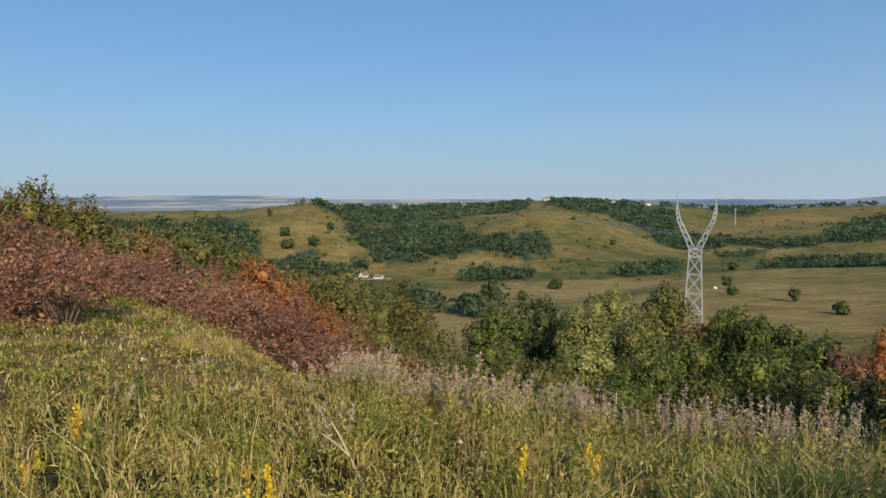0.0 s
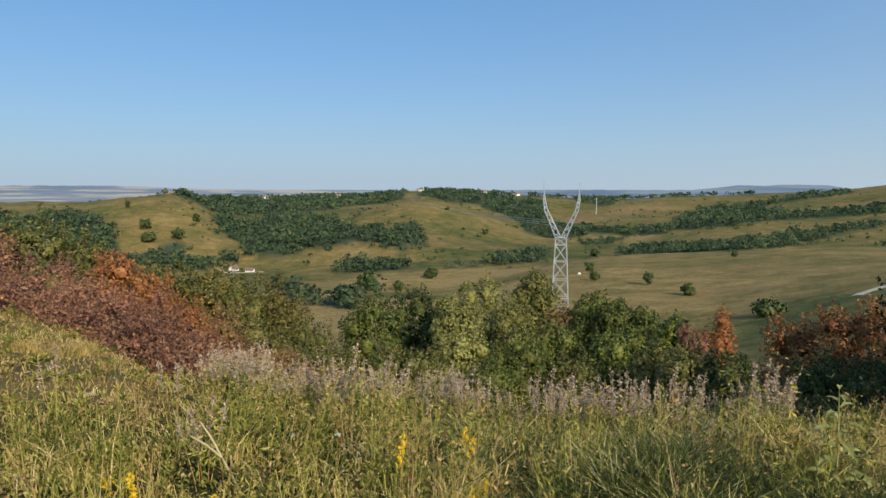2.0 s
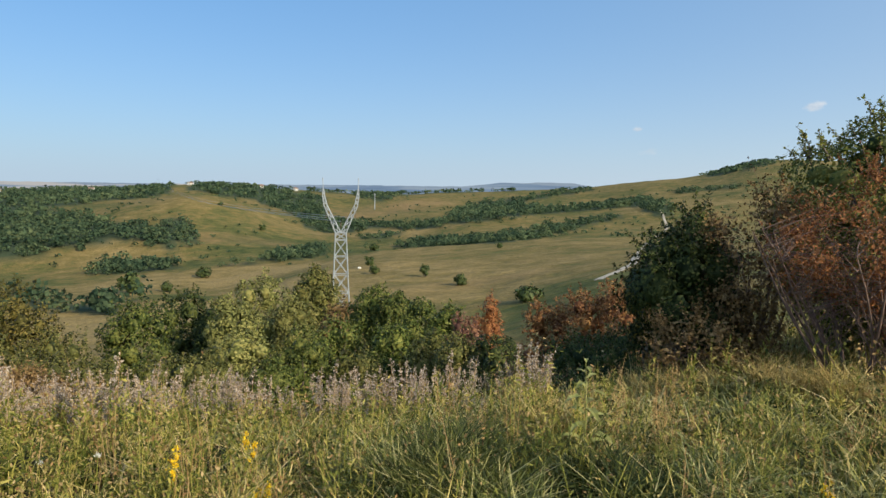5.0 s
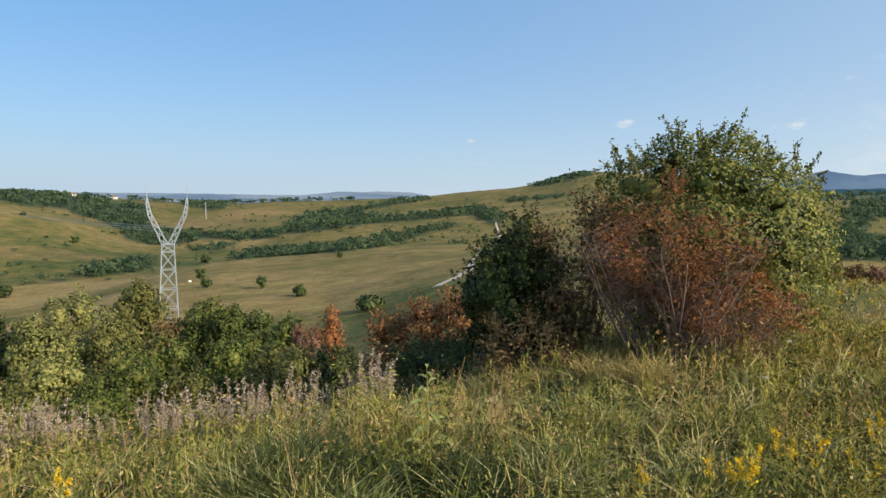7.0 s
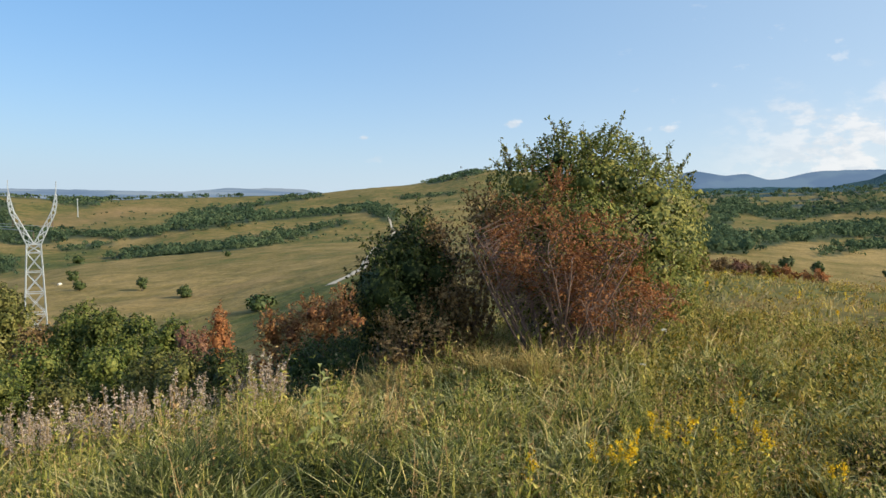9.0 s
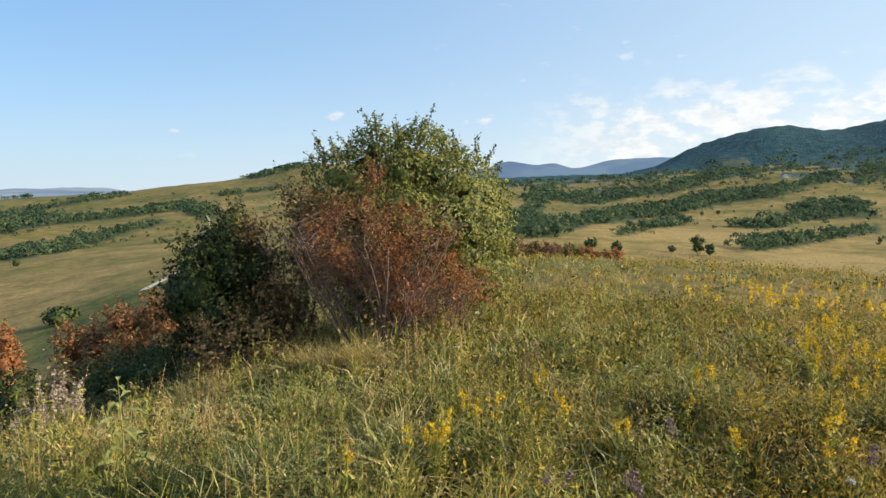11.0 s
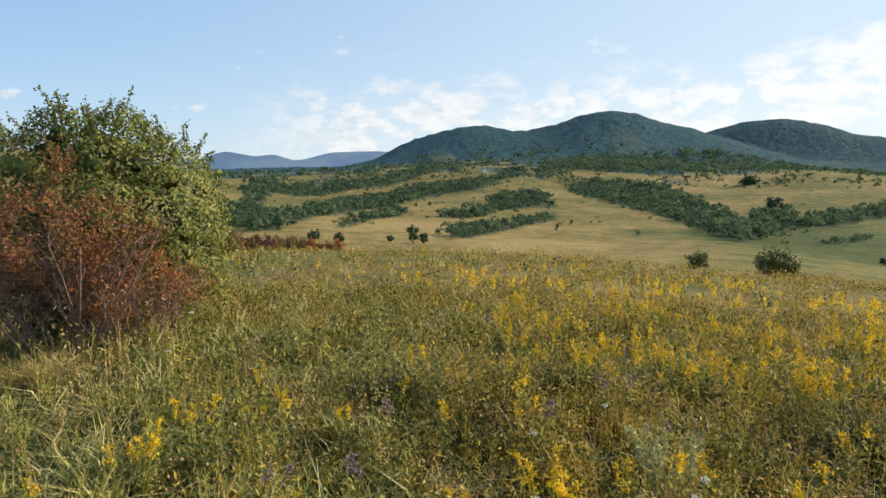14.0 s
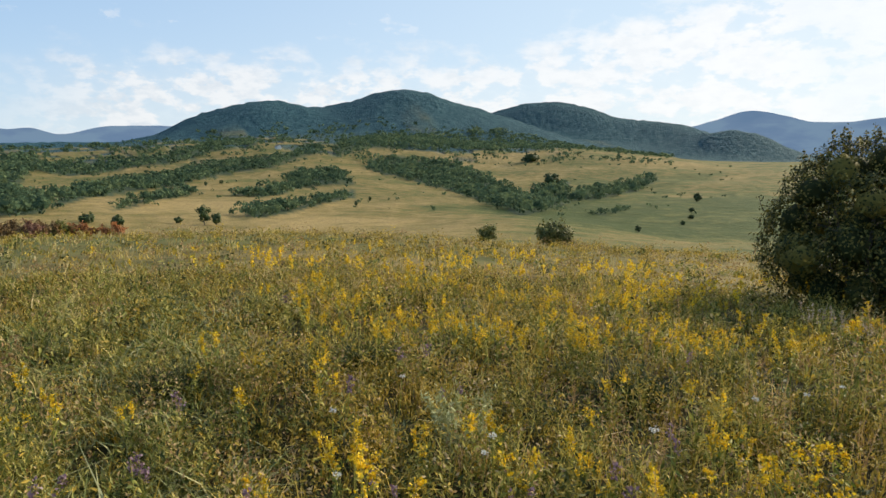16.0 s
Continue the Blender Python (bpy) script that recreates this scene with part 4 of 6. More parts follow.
def bush(name, place, height, width, leaf, bark, label, category="shrub", seed=1, stems=6, clumps=40, count=4000, size=0.06, low=0.18,
         shoots=20, clump=0.17, trunk=0.05, slim=0.6, twigs=0, group="", depth=None, shoot_len=0.22, core=0.0, foot_spread=1.5, dense=0.22, fill=2.0, reach_top=False, uneven=0.17, splay=0.32):
    """A woody plant: stems from the ground, limbs to every clump of leaves, shoots that break the outline."""
    rng = np.random.RandomState(seed)
    rx, ry = width / 2, (depth or width) / 2
    rz = height * (1 - low) / 2
    cz = height * low + rz
    tone = rng.uniform(0.95 - uneven, 0.95 + uneven, 26)
    dirs = rng.normal(0, 1, (clumps, 3))
    dirs /= (np.abs(dirs) ** fill).sum(1, keepdims=True) ** (1 / fill)
    lump = tone[(np.floor((np.arctan2(dirs[:, 1], dirs[:, 0]) + 3.15) * 2).astype(int) * 2 + (dirs[:, 2] > 0)) % 26][:, None]
    rad = rng.uniform(0.25 if core else 0.5, 0.92, (clumps, 1)) ** 0.7 * lump
    cent = dirs * rad * [rx, ry, rz] + [0, 0, cz]
    cent[:, 2] = np.clip(cent[:, 2], height * low * 0.6, height * 1.02)
    if reach_top:
        cent[:, 2] *= (height - clump * (rx + ry + rz) * 0.45) / np.sort(cent[:, 2])[-3]
    paths, fine, tops = [], [], []
    for k in range(stems):
        a = k * 6.283 / stems + rng.uniform(-0.4, 0.4)
        foot = np.array([math.cos(a), math.sin(a), 0]) * trunk * (foot_spread if stems > 1 else 0) + [0, 0, -0.1]
        lean = splay if stems > 1 else 0.06
        top = np.array([math.cos(a) * rx * lean * 1.6, math.sin(a) * ry * lean * 1.6, cz + rz * rng.uniform(-0.2, 0.35)])
        path = bent(foot, top, 0.09, rng, trunk * rng.uniform(0.7, 1.1), trunk * 0.25, 7)
        paths.append(path)
        tops.append([q[0] for q in path])
    joints = np.array([q for s in tops for q in s[2:]])
    for c in cent:
        gap = np.linalg.norm(joints - c, axis=1) + (joints[:, 2] > c[2]) * height
        j = joints[np.argmin(gap)]
        fine.append(bent(j, c, 0.12, rng, trunk * 0.28, trunk * 0.06, 4))
    for k in range(twigs):
        c = cent[rng.randint(clumps)]
        j = joints[rng.randint(len(joints))]
        fine.append(bent(j * 0.9, c * rng.uniform(0.8, 1.12), 0.16, rng, trunk * 0.2, trunk * 0.05, 5))
    pick = rng.randint(0, clumps, count)
    spread = clump * (rx + ry + rz) * 0.4 * np.array([1.0, 1.0, 0.85]) * rng.uniform(0.7, 1.3, (clumps, 1))[pick]
    off = rng.normal(0, 1, (count, 3))
    off *= (rng.uniform(0, 1, (count, 1)) ** 0.45 * 1.75) / (np.linalg.norm(off, axis=1, keepdims=True) + 1e-6)
    inner = rng.rand(count) < dense
    off[inner] *= 0.6
    pts = cent[pick] + off * spread
    big = np.where(inner, size * 1.9, size)
    own = off / (np.linalg.norm(off, axis=1, keepdims=True) + 1e-6)
    keep = pts[:, 2] > 0.04
    pts, big, own = pts[keep], big[keep], own[keep]
    for k in range(shoots):
        d = rng.normal(0, 1, 3) + [0, 0, 0.9]
        d /= np.linalg.norm(d)
        base = cent[np.argmax(((cent - [0, 0, cz]) / [rx, ry, rz]) @ d + rng.normal(0, 0.25, clumps))]
        tip = base + (d + rng.normal(0, 0.35, 3)) * (clump * 1.0 * rx + shoot_len * height * rng.uniform(0.2, 0.9))
        fine.append(bent(base, tip, 0.08, rng, trunk * 0.12, trunk * 0.04, 3))
        m = rng.randint(22, 46)
        s = rng.uniform(0, 1.03, (m, 1)) ** 0.8
        pts = np.vstack([pts, base + (tip - base) * s + rng.normal(0, size * 0.45, (m, 3))])
        big = np.concatenate([big, np.full(m, size)])
        own = np.vstack([own, rng.normal(0, 0.6, (m, 3))])
    way = (pts - [0, 0, cz]) / [rx, ry, rz]
    way /= np.linalg.norm(way, axis=1, keepdims=True) + 1e-6
    way = way * 0.55 + own * 0.75
    ob = thing(name, place, label, category, group)
    for path in paths:
        part("stem", np_mesh("stem", *tubes([path], 6), smooth=True), bark, ob)
    part("twig_mass", np_mesh("twig_mass", *tubes(fine, 3), smooth=True), bark, ob, kind="stuff")
    part("crown", np_mesh("crown", *leaves(rng, pts, big, way, slim=slim)), leaf, ob)
    return ob


def ico(subdiv):
    bm = bmesh.new()
    bmesh.ops.create_icosphere(bm, subdivisions=subdiv, radius=1)
    v = np.array([q.co[:] for q in bm.verts])
    f = np.array([[q.index for q in p.verts] for p in bm.faces])
    bm.free()
    return v, f


BALL_V, BALL_F = ico(1)


def leafy(name, place, height, width, leaf, bark, label, category="shrub", seed=1, lumps=14, count=6000, size=0.06, low=0.2, depth=None, shoots=16, shoot_len=0.12,
          stems=3, trunk=0.05, group="", slim=0.55, lump=0.36, droop=0.0, lean=(0.0, 0.0), core=0.7, taper=0.0):
    """A leafy tree or shrub: stems and limbs to heaps of leaves that join into one crown; the leaves lie on the outside of the heaps, twigs break the outline."""
    rng = np.random.RandomState(seed)
    rx, ry, rz = width / 2, (depth or width) / 2, height * (1 - low) / 2
    cz = height * low + rz
    half = np.array([rx, ry, rz])
    d = unit(rng.normal(0, 1, (lumps * 6, 3)))
    pick = [0]
    for k in range(lumps - 1):
        near = (d @ d[pick].T).max(1)
        near[pick] = 9
        pick.append(int(np.argmin(near + rng.uniform(0, 0.25, len(d)))))
    d = d[pick]
    small = rng.uniform(0.75, 1.25, (lumps, 1)) * lump
    cen = d * half * (1.0 - small) * rng.uniform(0.88, 1.08, (lumps, 1)) + [0, 0, cz]
    pinch = 1 - taper * np.clip((cen[:, 2:] - cz) / rz, -1, 1)
    cen[:, :2] = cen[:, :2] * pinch + np.array(lean) * (cen[:, 2:] / height)
    rad = small * np.array([(rx + ry) / 2, (rx + ry) / 2, ((rx + ry) / 2 + rz) / 2]) * rng.uniform(0.85, 1.15, (lumps, 3))
    cen[:, 2] += height - (cen[:, 2] + rad[:, 2]).max()
    cen = np.vstack([cen, [[lean[0] * 0.5, lean[1] * 0.5, cz]]])
    rad = np.vstack([rad, half[None] * (1 - lump) * 0.85])
    # leaves over the heaps, none inside a neighbour
    share = rad[:, 0] * rad[:, 2]
    share[-1] *= 0.4
    m = rng.choice(lumps + 1, count * 2, p=share / share.sum())
    out = unit(rng.normal(0, 1, (count * 2, 3)) + [0, 0, 0.15])
    rough = 1 + 0.16 * waves(out[:, 0] * 3 + m, out[:, 1] * 3 + out[:, 2] * 3, 2.2, seed + 3, 2)
    pts = cen[m] + out * rad[m] * (rough * rng.uniform(0.84, 1.12, count * 2))[:, None]
    inside = np.zeros(len(pts), bool)
    for k in range(lumps + 1):
        inside |= (np.linalg.norm((pts - cen[k]) / rad[k], axis=1) < 0.84) & (m != k)
    keep = np.flatnonzero(~inside & (pts[:, 2] > 0.03))[:count]
    pts, out = pts[keep], out[keep]
    crown = unit((pts - [0, 0, cz]) / half)
    face = unit(out * 0.8 + crown * 0.35 + [0, 0, 0.1 - droop])
    v, f, vn = cards(rng, pts, face, size, slim, 0.62)
    cv, cf, cn, n = [], [], [], len(v)
    for c, r in zip(cen, rad):
        wob = 1 + 0.14 * waves(BALL_V[:, 0] * 2 + c[0] * 9, BALL_V[:, 1] * 2 + BALL_V[:, 2] * 2, 1.6, seed + 5, 2)
        cv.append(np.maximum(c + BALL_V * r * core * wob[:, None], [-99, -99, 0.02]))
        cf.append(BALL_F + n)
        cn.append(BALL_V)
        n += len(BALL_V)
    # stems, limbs, twigs
    paths, fine = [], []
    for k in range(stems):
        a = k * 6.283 / stems + rng.uniform(-0.4, 0.4)
        foot = np.array([math.cos(a) * trunk * 1.5, math.sin(a) * trunk * 1.5, -0.1]) if stems > 1 else np.array([0, 0, -0.1])
        top = np.array([math.cos(a) * rx * 0.45 + lean[0] * 0.5, math.sin(a) * ry * 0.45 + lean[1] * 0.5, cz + rz * rng.uniform(-0.1, 0.35)])
        paths.append(bent(foot, top, 0.08, rng, trunk * rng.uniform(0.75, 1.1), trunk * 0.3, 7))
    joints = np.array([q[0] for s in paths for q in s[2:]])
    for c in cen:
        gap = np.linalg.norm(joints - c, axis=1) + (joints[:, 2] > c[2]) * height
        fine.append(bent(joints[np.argmin(gap)], c, 0.1, rng, trunk * 0.3, trunk * 0.1, 4))
    tw = []
    for k in range(shoots):
        i = rng.randint(len(pts))
        if rng.rand() < 0.7:
            i = max(rng.randint(0, len(pts), 6), key=lambda q: pts[q][2] + 0.4 * abs(pts[q][0]))
        way = unit((face[i] + rng.normal(0, 0.25, 3) + [0, 0, 0.45 - droop])[None])[0]
        ln = shoot_len * rng.uniform(0.5, 1.3)
        base, tip = pts[i] - way * 0.25 * ln, pts[i] + way * ln
        path = bent(base, tip, 0.12, rng, max(trunk * 0.10, 0.003), max(trunk * 0.04, 0.0015), 4)
        fine.append(path)
        q = np.array([w[0] for w in path])
        g = max(8, int(2.2 * ln / size * 3))
        u = rng.uniform(0.1, 1.0, g) * 3
        j = np.minimum(u.astype(int), 2)
        at_twig = q[j] + (q[j + 1] - q[j]) * (u - j)[:, None] + rng.normal(0, size * 0.4, (g, 3))
        tw.append(cards(rng, at_twig, unit(rng.normal(0, 0.7, (g, 3)) + way), np.full(g, size * 0.95), slim, 0.4))
    for tv, tf, tn in tw:
        cv.append(tv)
        cf.append((tf + n)[:, [0, 1, 2]])
        cf.append((tf + n)[:, [0, 2, 3]])
        cn.append(tn)
        n += len(tv)
    ob = thing(name, place, label, category, group)
    for path in paths:
        part("trunk", np_mesh("trunk", *tubes([path], 6), smooth=True), bark, ob)
    part("twig_mass", np_mesh("twig_mass", *tubes(fine, 3), smooth=True), bark, ob, kind="stuff")
    part("crown", np_mesh("crown", np.vstack([v] + cv), [f, np.vstack(cf)], normals=np.vstack([vn] + cn)), leaf, ob)
    return ob


def standing(bearing, distance, top):
    """Foot on the land and the height that reaches the level top."""
    p = on(bearing, distance, 0.05)
    return p, top - p.z


# the thicket at the meadow's edge
leafy("hawthorn_tree", on(65.3, 8.6, 0.05), 2.72, 3.0, "leaf_green", "bark", "green hawthorn tree with yellowing leaves at the meadow's edge", "tree",
      seed=11, lumps=56, count=46000, size=0.046, low=0.02, shoots=170, shoot_len=0.24, stems=4, trunk=0.075, lump=0.25, core=0.38, taper=0.02)
bush("rust_shrub", on(62.9, 7.2, 0.03), 1.95, 2.0, "leaf_rust", "bark_grey", "rust-red half-bare shrub with tangled grey stems in the grass", "shrub",
     seed=12, stems=20, clumps=80, count=9500, size=0.027, low=0.36, shoots=70, clump=0.12, trunk=0.020, twigs=300, shoot_len=0.12, foot_spread=6, dense=0.05, splay=0.62)
bush("rust_shrub", on(67.6, 7.0, 0.03), 1.22, 1.35, "leaf_rust", "bark_grey", "low rust-orange half-bare shrub beside the hawthorn", "shrub",
     seed=17, stems=15, clumps=50, count=4200, size=0.027, low=0.34, shoots=50, clump=0.14, trunk=0.014, twigs=190, shoot_len=0.12, foot_spread=6, dense=0.05, splay=0.62)
leafy("dark_shrub", on(50.4, 8.2, 0.05), 2.15, 1.45, "leaf_dark", "bark", "dark green dense shrub at the brink of the slope", "shrub",
      seed=13, lumps=26, count=13000, size=0.045, low=0.10, shoots=110, shoot_len=0.26, stems=6, trunk=0.035, lump=0.32, taper=0.28, core=0.72)
leafy("dark_shrub", on(47.9, 8.3, 0.05), 1.62, 0.8, "leaf_thorn", "bark", "loose green shrub leaning out over the slope", "shrub",
      seed=18, lumps=14, count=3600, size=0.052, low=0.25, shoots=60, shoot_len=0.24, stems=5, trunk=0.025, lump=0.32, core=0.6)
bush("withered_shrub", on(55.2, 8.1, 0.05), 2.3, 1.45, "leaf_brown", "bark_grey", "brown withered shrub with wine-red twigs", "shrub",
     seed=14, stems=14, clumps=50, count=7000, size=0.036, low=0.05, shoots=40, clump=0.17, trunk=0.020, twigs=150, shoot_len=0.12)
bush("withered_shrub", on(51.6, 7.4, 0.05), 1.0, 1.3, "leaf_brown", "bark_grey", "low brown thicket of bare twigs at the brink", "shrub",
     seed=15, stems=14, clumps=40, count=3000, size=0.034, low=0.05, shoots=40, clump=0.17, trunk=0.012, twigs=120, shoot_len=0.14, foot_spread=14)
for i, (b, r, top, w, leaf) in enumerate([(46.9, 13.6, -0.26, 1.6, "leaf_amber"), (44.4, 14.0, -0.44, 1.7, "leaf_amber"), (41.8, 14.2, -0.58, 1.7, "leaf_amber"), (39.4, 14.6, -0.95, 1.6, "leaf_amber"),
                                          (46.6, 9.4, -0.35, 1.3, "leaf_dark"), (43.8, 10.0, -0.62, 1.5, "leaf_dark"), (40.9, 10.4, -0.85, 1.5, "leaf_dark"), (38.2, 10.8, -1.25, 1.4, "leaf_brown"),
                                          (43.0, 8.8, -0.95, 1.3, "leaf_dark"), (39.8, 9.2, -1.2, 1.3, "leaf_brown")]):
    p, h = standing(b, r, top)
    leafy("low_shrub", p, h, w, leaf, "bark_grey", {"leaf_amber": "low orange-red autumn shrub below the brink", "leaf_dark": "low dark green shrub below the brink",
          "leaf_brown": "low brown bare shrub below the brink"}[leaf], seed=30 + i, lumps=14, count=3600, size=0.0042 * r, low=0.0, shoots=70, shoot_len=0.2, stems=6, trunk=0.014,
          group="shrubs below the brink", lump=0.34, core=0.52)
p, h = standing(33.9, 20.0, -1.78)
leafy("red_shrub", p, h, 1.25, "leaf_rust", "bark_grey", "tall rust-red shrub on the slope among green trees", seed=41, lumps=14, count=3600, size=0.075, low=0.1, shoots=40, shoot_len=0.22, trunk=0.03, core=0.6)
p, h = standing(31.9, 18.5, -2.1)
leafy("red_shrub", p, h, 1.3, "leaf_wine", "bark_grey", "brownish wine-red shrub on the slope", seed=42, lumps=14, count=3200, size=0.075, low=0.1, shoots=40, shoot_len=0.2, trunk=0.03, core=0.6)

# the bush beside the flowering meadow
leafy("thorn_bush", on(142.2, 12.5, 0.05), 2.95, 3.35, "leaf_thorn", "bark", "dense dark thorn bush on the meadow, sunlit yellow put into its leaf colour", "shrub", seed=51, lumps=40,
      count=34000, size=0.052, low=-0.05, shoots=150, shoot_len=0.2, stems=5, trunk=0.06, lump=0.27, core=0.6, taper=0.12)
p, h = standing(118.9, 33.0, -1.42)
leafy("crest_bush", p, h, 2.0, "leaf_olive", "bark", "small round olive bush behind the meadow's crest", seed=52, lumps=14, count=1500, size=0.14, low=0.02, shoots=30, shoot_len=0.25, trunk=0.03, core=0.65)
p, h = standing(113.2, 34.0, -1.75)
leafy("crest_bush", p, h, 1.2, "leaf_olive", "bark", "little olive bush behind the meadow's crest", seed=53, lumps=9, count=600, size=0.12, low=0.02, shoots=16, shoot_len=0.2, trunk=0.02, core=0.65)
for i, (b, r, top, w, leaf) in enumerate([(71.6, 30, -0.55, 1.6, "leaf_rust"), (73.4, 31, -0.6, 1.7, "leaf_brown"), (75.2, 32, -0.75, 1.8, "leaf_brown"), (77.0, 32, -0.85, 1.5, "leaf_wine"),
                                          (79.0, 33, -0.95, 1.3, "leaf_olive"), (82.6, 33, -1.05, 1.1, "leaf_rust"), (69.8, 29, -0.5, 1.6, "leaf_brown"), (70.7, 29.5, -0.5, 1.7, "leaf_olive"), (72.5, 30.5, -0.6, 1.7, "leaf_brown"), (74.3, 31.5, -0.7, 1.7, "leaf_brown"), (76.1, 32, -0.82, 1.7, "leaf_brown"),
                                          (78.0, 32.5, -0.92, 1.5, "leaf_brown"), (80.4, 33, -1.0, 1.3, "leaf_rust")]):
    p, h = standing(b, r, top - 0.24)
    bush("crest_shrub", p, h, w, leaf, "bark_grey", {"leaf_rust": "low rust-red shrub along the meadow's crest", "leaf_brown": "low brown shrub along the meadow's crest",
         "leaf_wine": "low wine-red shrub along the meadow's crest", "leaf_olive": "low olive shrub along the meadow's crest"}[leaf],
         seed=60 + i, stems=6, clumps=24, count=1500, size=0.09, low=0.02, shoots=14, trunk=0.02, group="shrubs along the crest")

# the red hedge on the left slope: bearing, distance, top, width, leaves
HEDGE = [(-35.2, 10.6, 1.3, 1.5, "leaf_wine"), (-32.6, 10.2, 1.12, 1.4, "leaf_wine"), (-30.2, 9.8, 0.85, 1.2, "leaf_wine"), (-37.0, 17.5, 1.05, 2.4, "leaf_wine"), (-34.0, 17.0, 0.95, 2.3, "leaf_wine"), (-31.2, 16.2, 0.72, 2.2, "leaf_wine"), (-28.6, 15.2, 0.42, 2.1, "leaf_wine"),
         (-26.0, 14.2, 0.5, 2.0, "leaf_wine"), (-23.4, 13.4, 0.32, 1.9, "leaf_wine"), (-21.0, 12.7, 0.15, 1.8, "leaf_wine"), (-18.6, 12.0, -0.05, 1.7, "leaf_wine"),
         (-16.2, 11.3, -0.12, 1.6, "leaf_wine"), (-13.8, 10.7, -0.22, 1.5, "leaf_wine"), (-11.4, 10.1, -0.38, 1.5, "leaf_wine"), (-9.0, 9.7, -0.58, 1.4, "leaf_wine"),
         (-6.6, 9.5, -0.72, 1.4, "leaf_brown"), (-4.2, 9.6, -0.85, 1.4, "leaf_brown"), (-1.6, 9.6, -1.0, 1.4, "leaf_brown")]
HEDGE_LABEL = {"leaf_wine": "wine-red autumn shrub with bare twigs in the hedge", "leaf_rust": "rust-orange autumn shrub in the hedge",
               "leaf_brown": "brownish leafless shrub at the end of the hedge", "leaf_orange": "bright orange autumn shrub in the hedge",
               "leaf_olive": "olive-green shrub behind the red hedge", "leaf_shrub": "dark olive shrub behind the red hedge"}
for i, (b, r, top, w, leaf) in enumerate(HEDGE):
    p, h = standing(b, r, top + 0.1)
    bush("hedge_shrub", p, h, w * 1.1, leaf, "bark_grey", HEDGE_LABEL[leaf], seed=80 + i, stems=8, clumps=44, count=3800, size=0.038, low=0.04, shoots=34,
         trunk=0.018, clump=0.18, twigs=44, group="shrubs of the red hedge", shoot_len=0.07, fill=2.8, reach_top=True)
for i, (b, r, top, w, leaf) in enumerate([(-15.5, 13, 0.40, 1.1, "leaf_orange"), (-13.0, 12.2, -0.02, 1.0, "leaf_orange"), (-34.8, 21.5, 1.75, 2.8, "leaf_shrub"), (-31.7, 21, 1.70, 2.7, "leaf_shrub"),
                                          (-28.5, 20, 1.25, 1.9, "leaf_shrub"), (-25.8, 18.5, 0.75, 1.8, "leaf_olive"), (-21.7, 18, 0.88, 2.4, "leaf_olive"), (-18.2, 17, 0.40, 1.7, "leaf_olive"), (-24.0, 17.0, 0.66, 1.2, "leaf_brown"),
                                          (-11.6, 16, -0.12, 1.6, "leaf_olive"), (-8.8, 16, -0.28, 1.7, "leaf_shrub"), (-4.4, 16.5, -0.70, 2.0, "leaf_shrub"), (-6.6, 15.5, -0.50, 1.4, "leaf_olive"), (-2.4, 16.2, -1.15, 1.4, "leaf_shrub"),
                                          (-8.6, 12.5, -0.72, 1.5, "leaf_brown"), (-5.1, 13, -0.92, 1.8, "leaf_olive"), (-0.9, 14.5, -1.3, 1.6, "leaf_olive"), (-3.2, 12, -1.15, 1.6, "leaf_olive"), (1.1, 13, -1.7, 1.3, "leaf_olive"),
                                          (-11.0, 12.0, -0.45, 1.3, "leaf_rust"), (-14.0, 15.0, 0.02, 1.6, "leaf_olive")]):
    p, h = standing(b, r, top + 0.05)
    leafy("hedge_shrub", p, h, w * 1.1, leaf, "bark", HEDGE_LABEL[leaf], seed=110 + i, lumps=14, count=4200, size=0.0042 * r, low=0.0, shoots=60, shoot_len=0.016 * r, stems=6, trunk=0.03,
          group="shrubs behind the red hedge", lump=0.34, core=0.52)

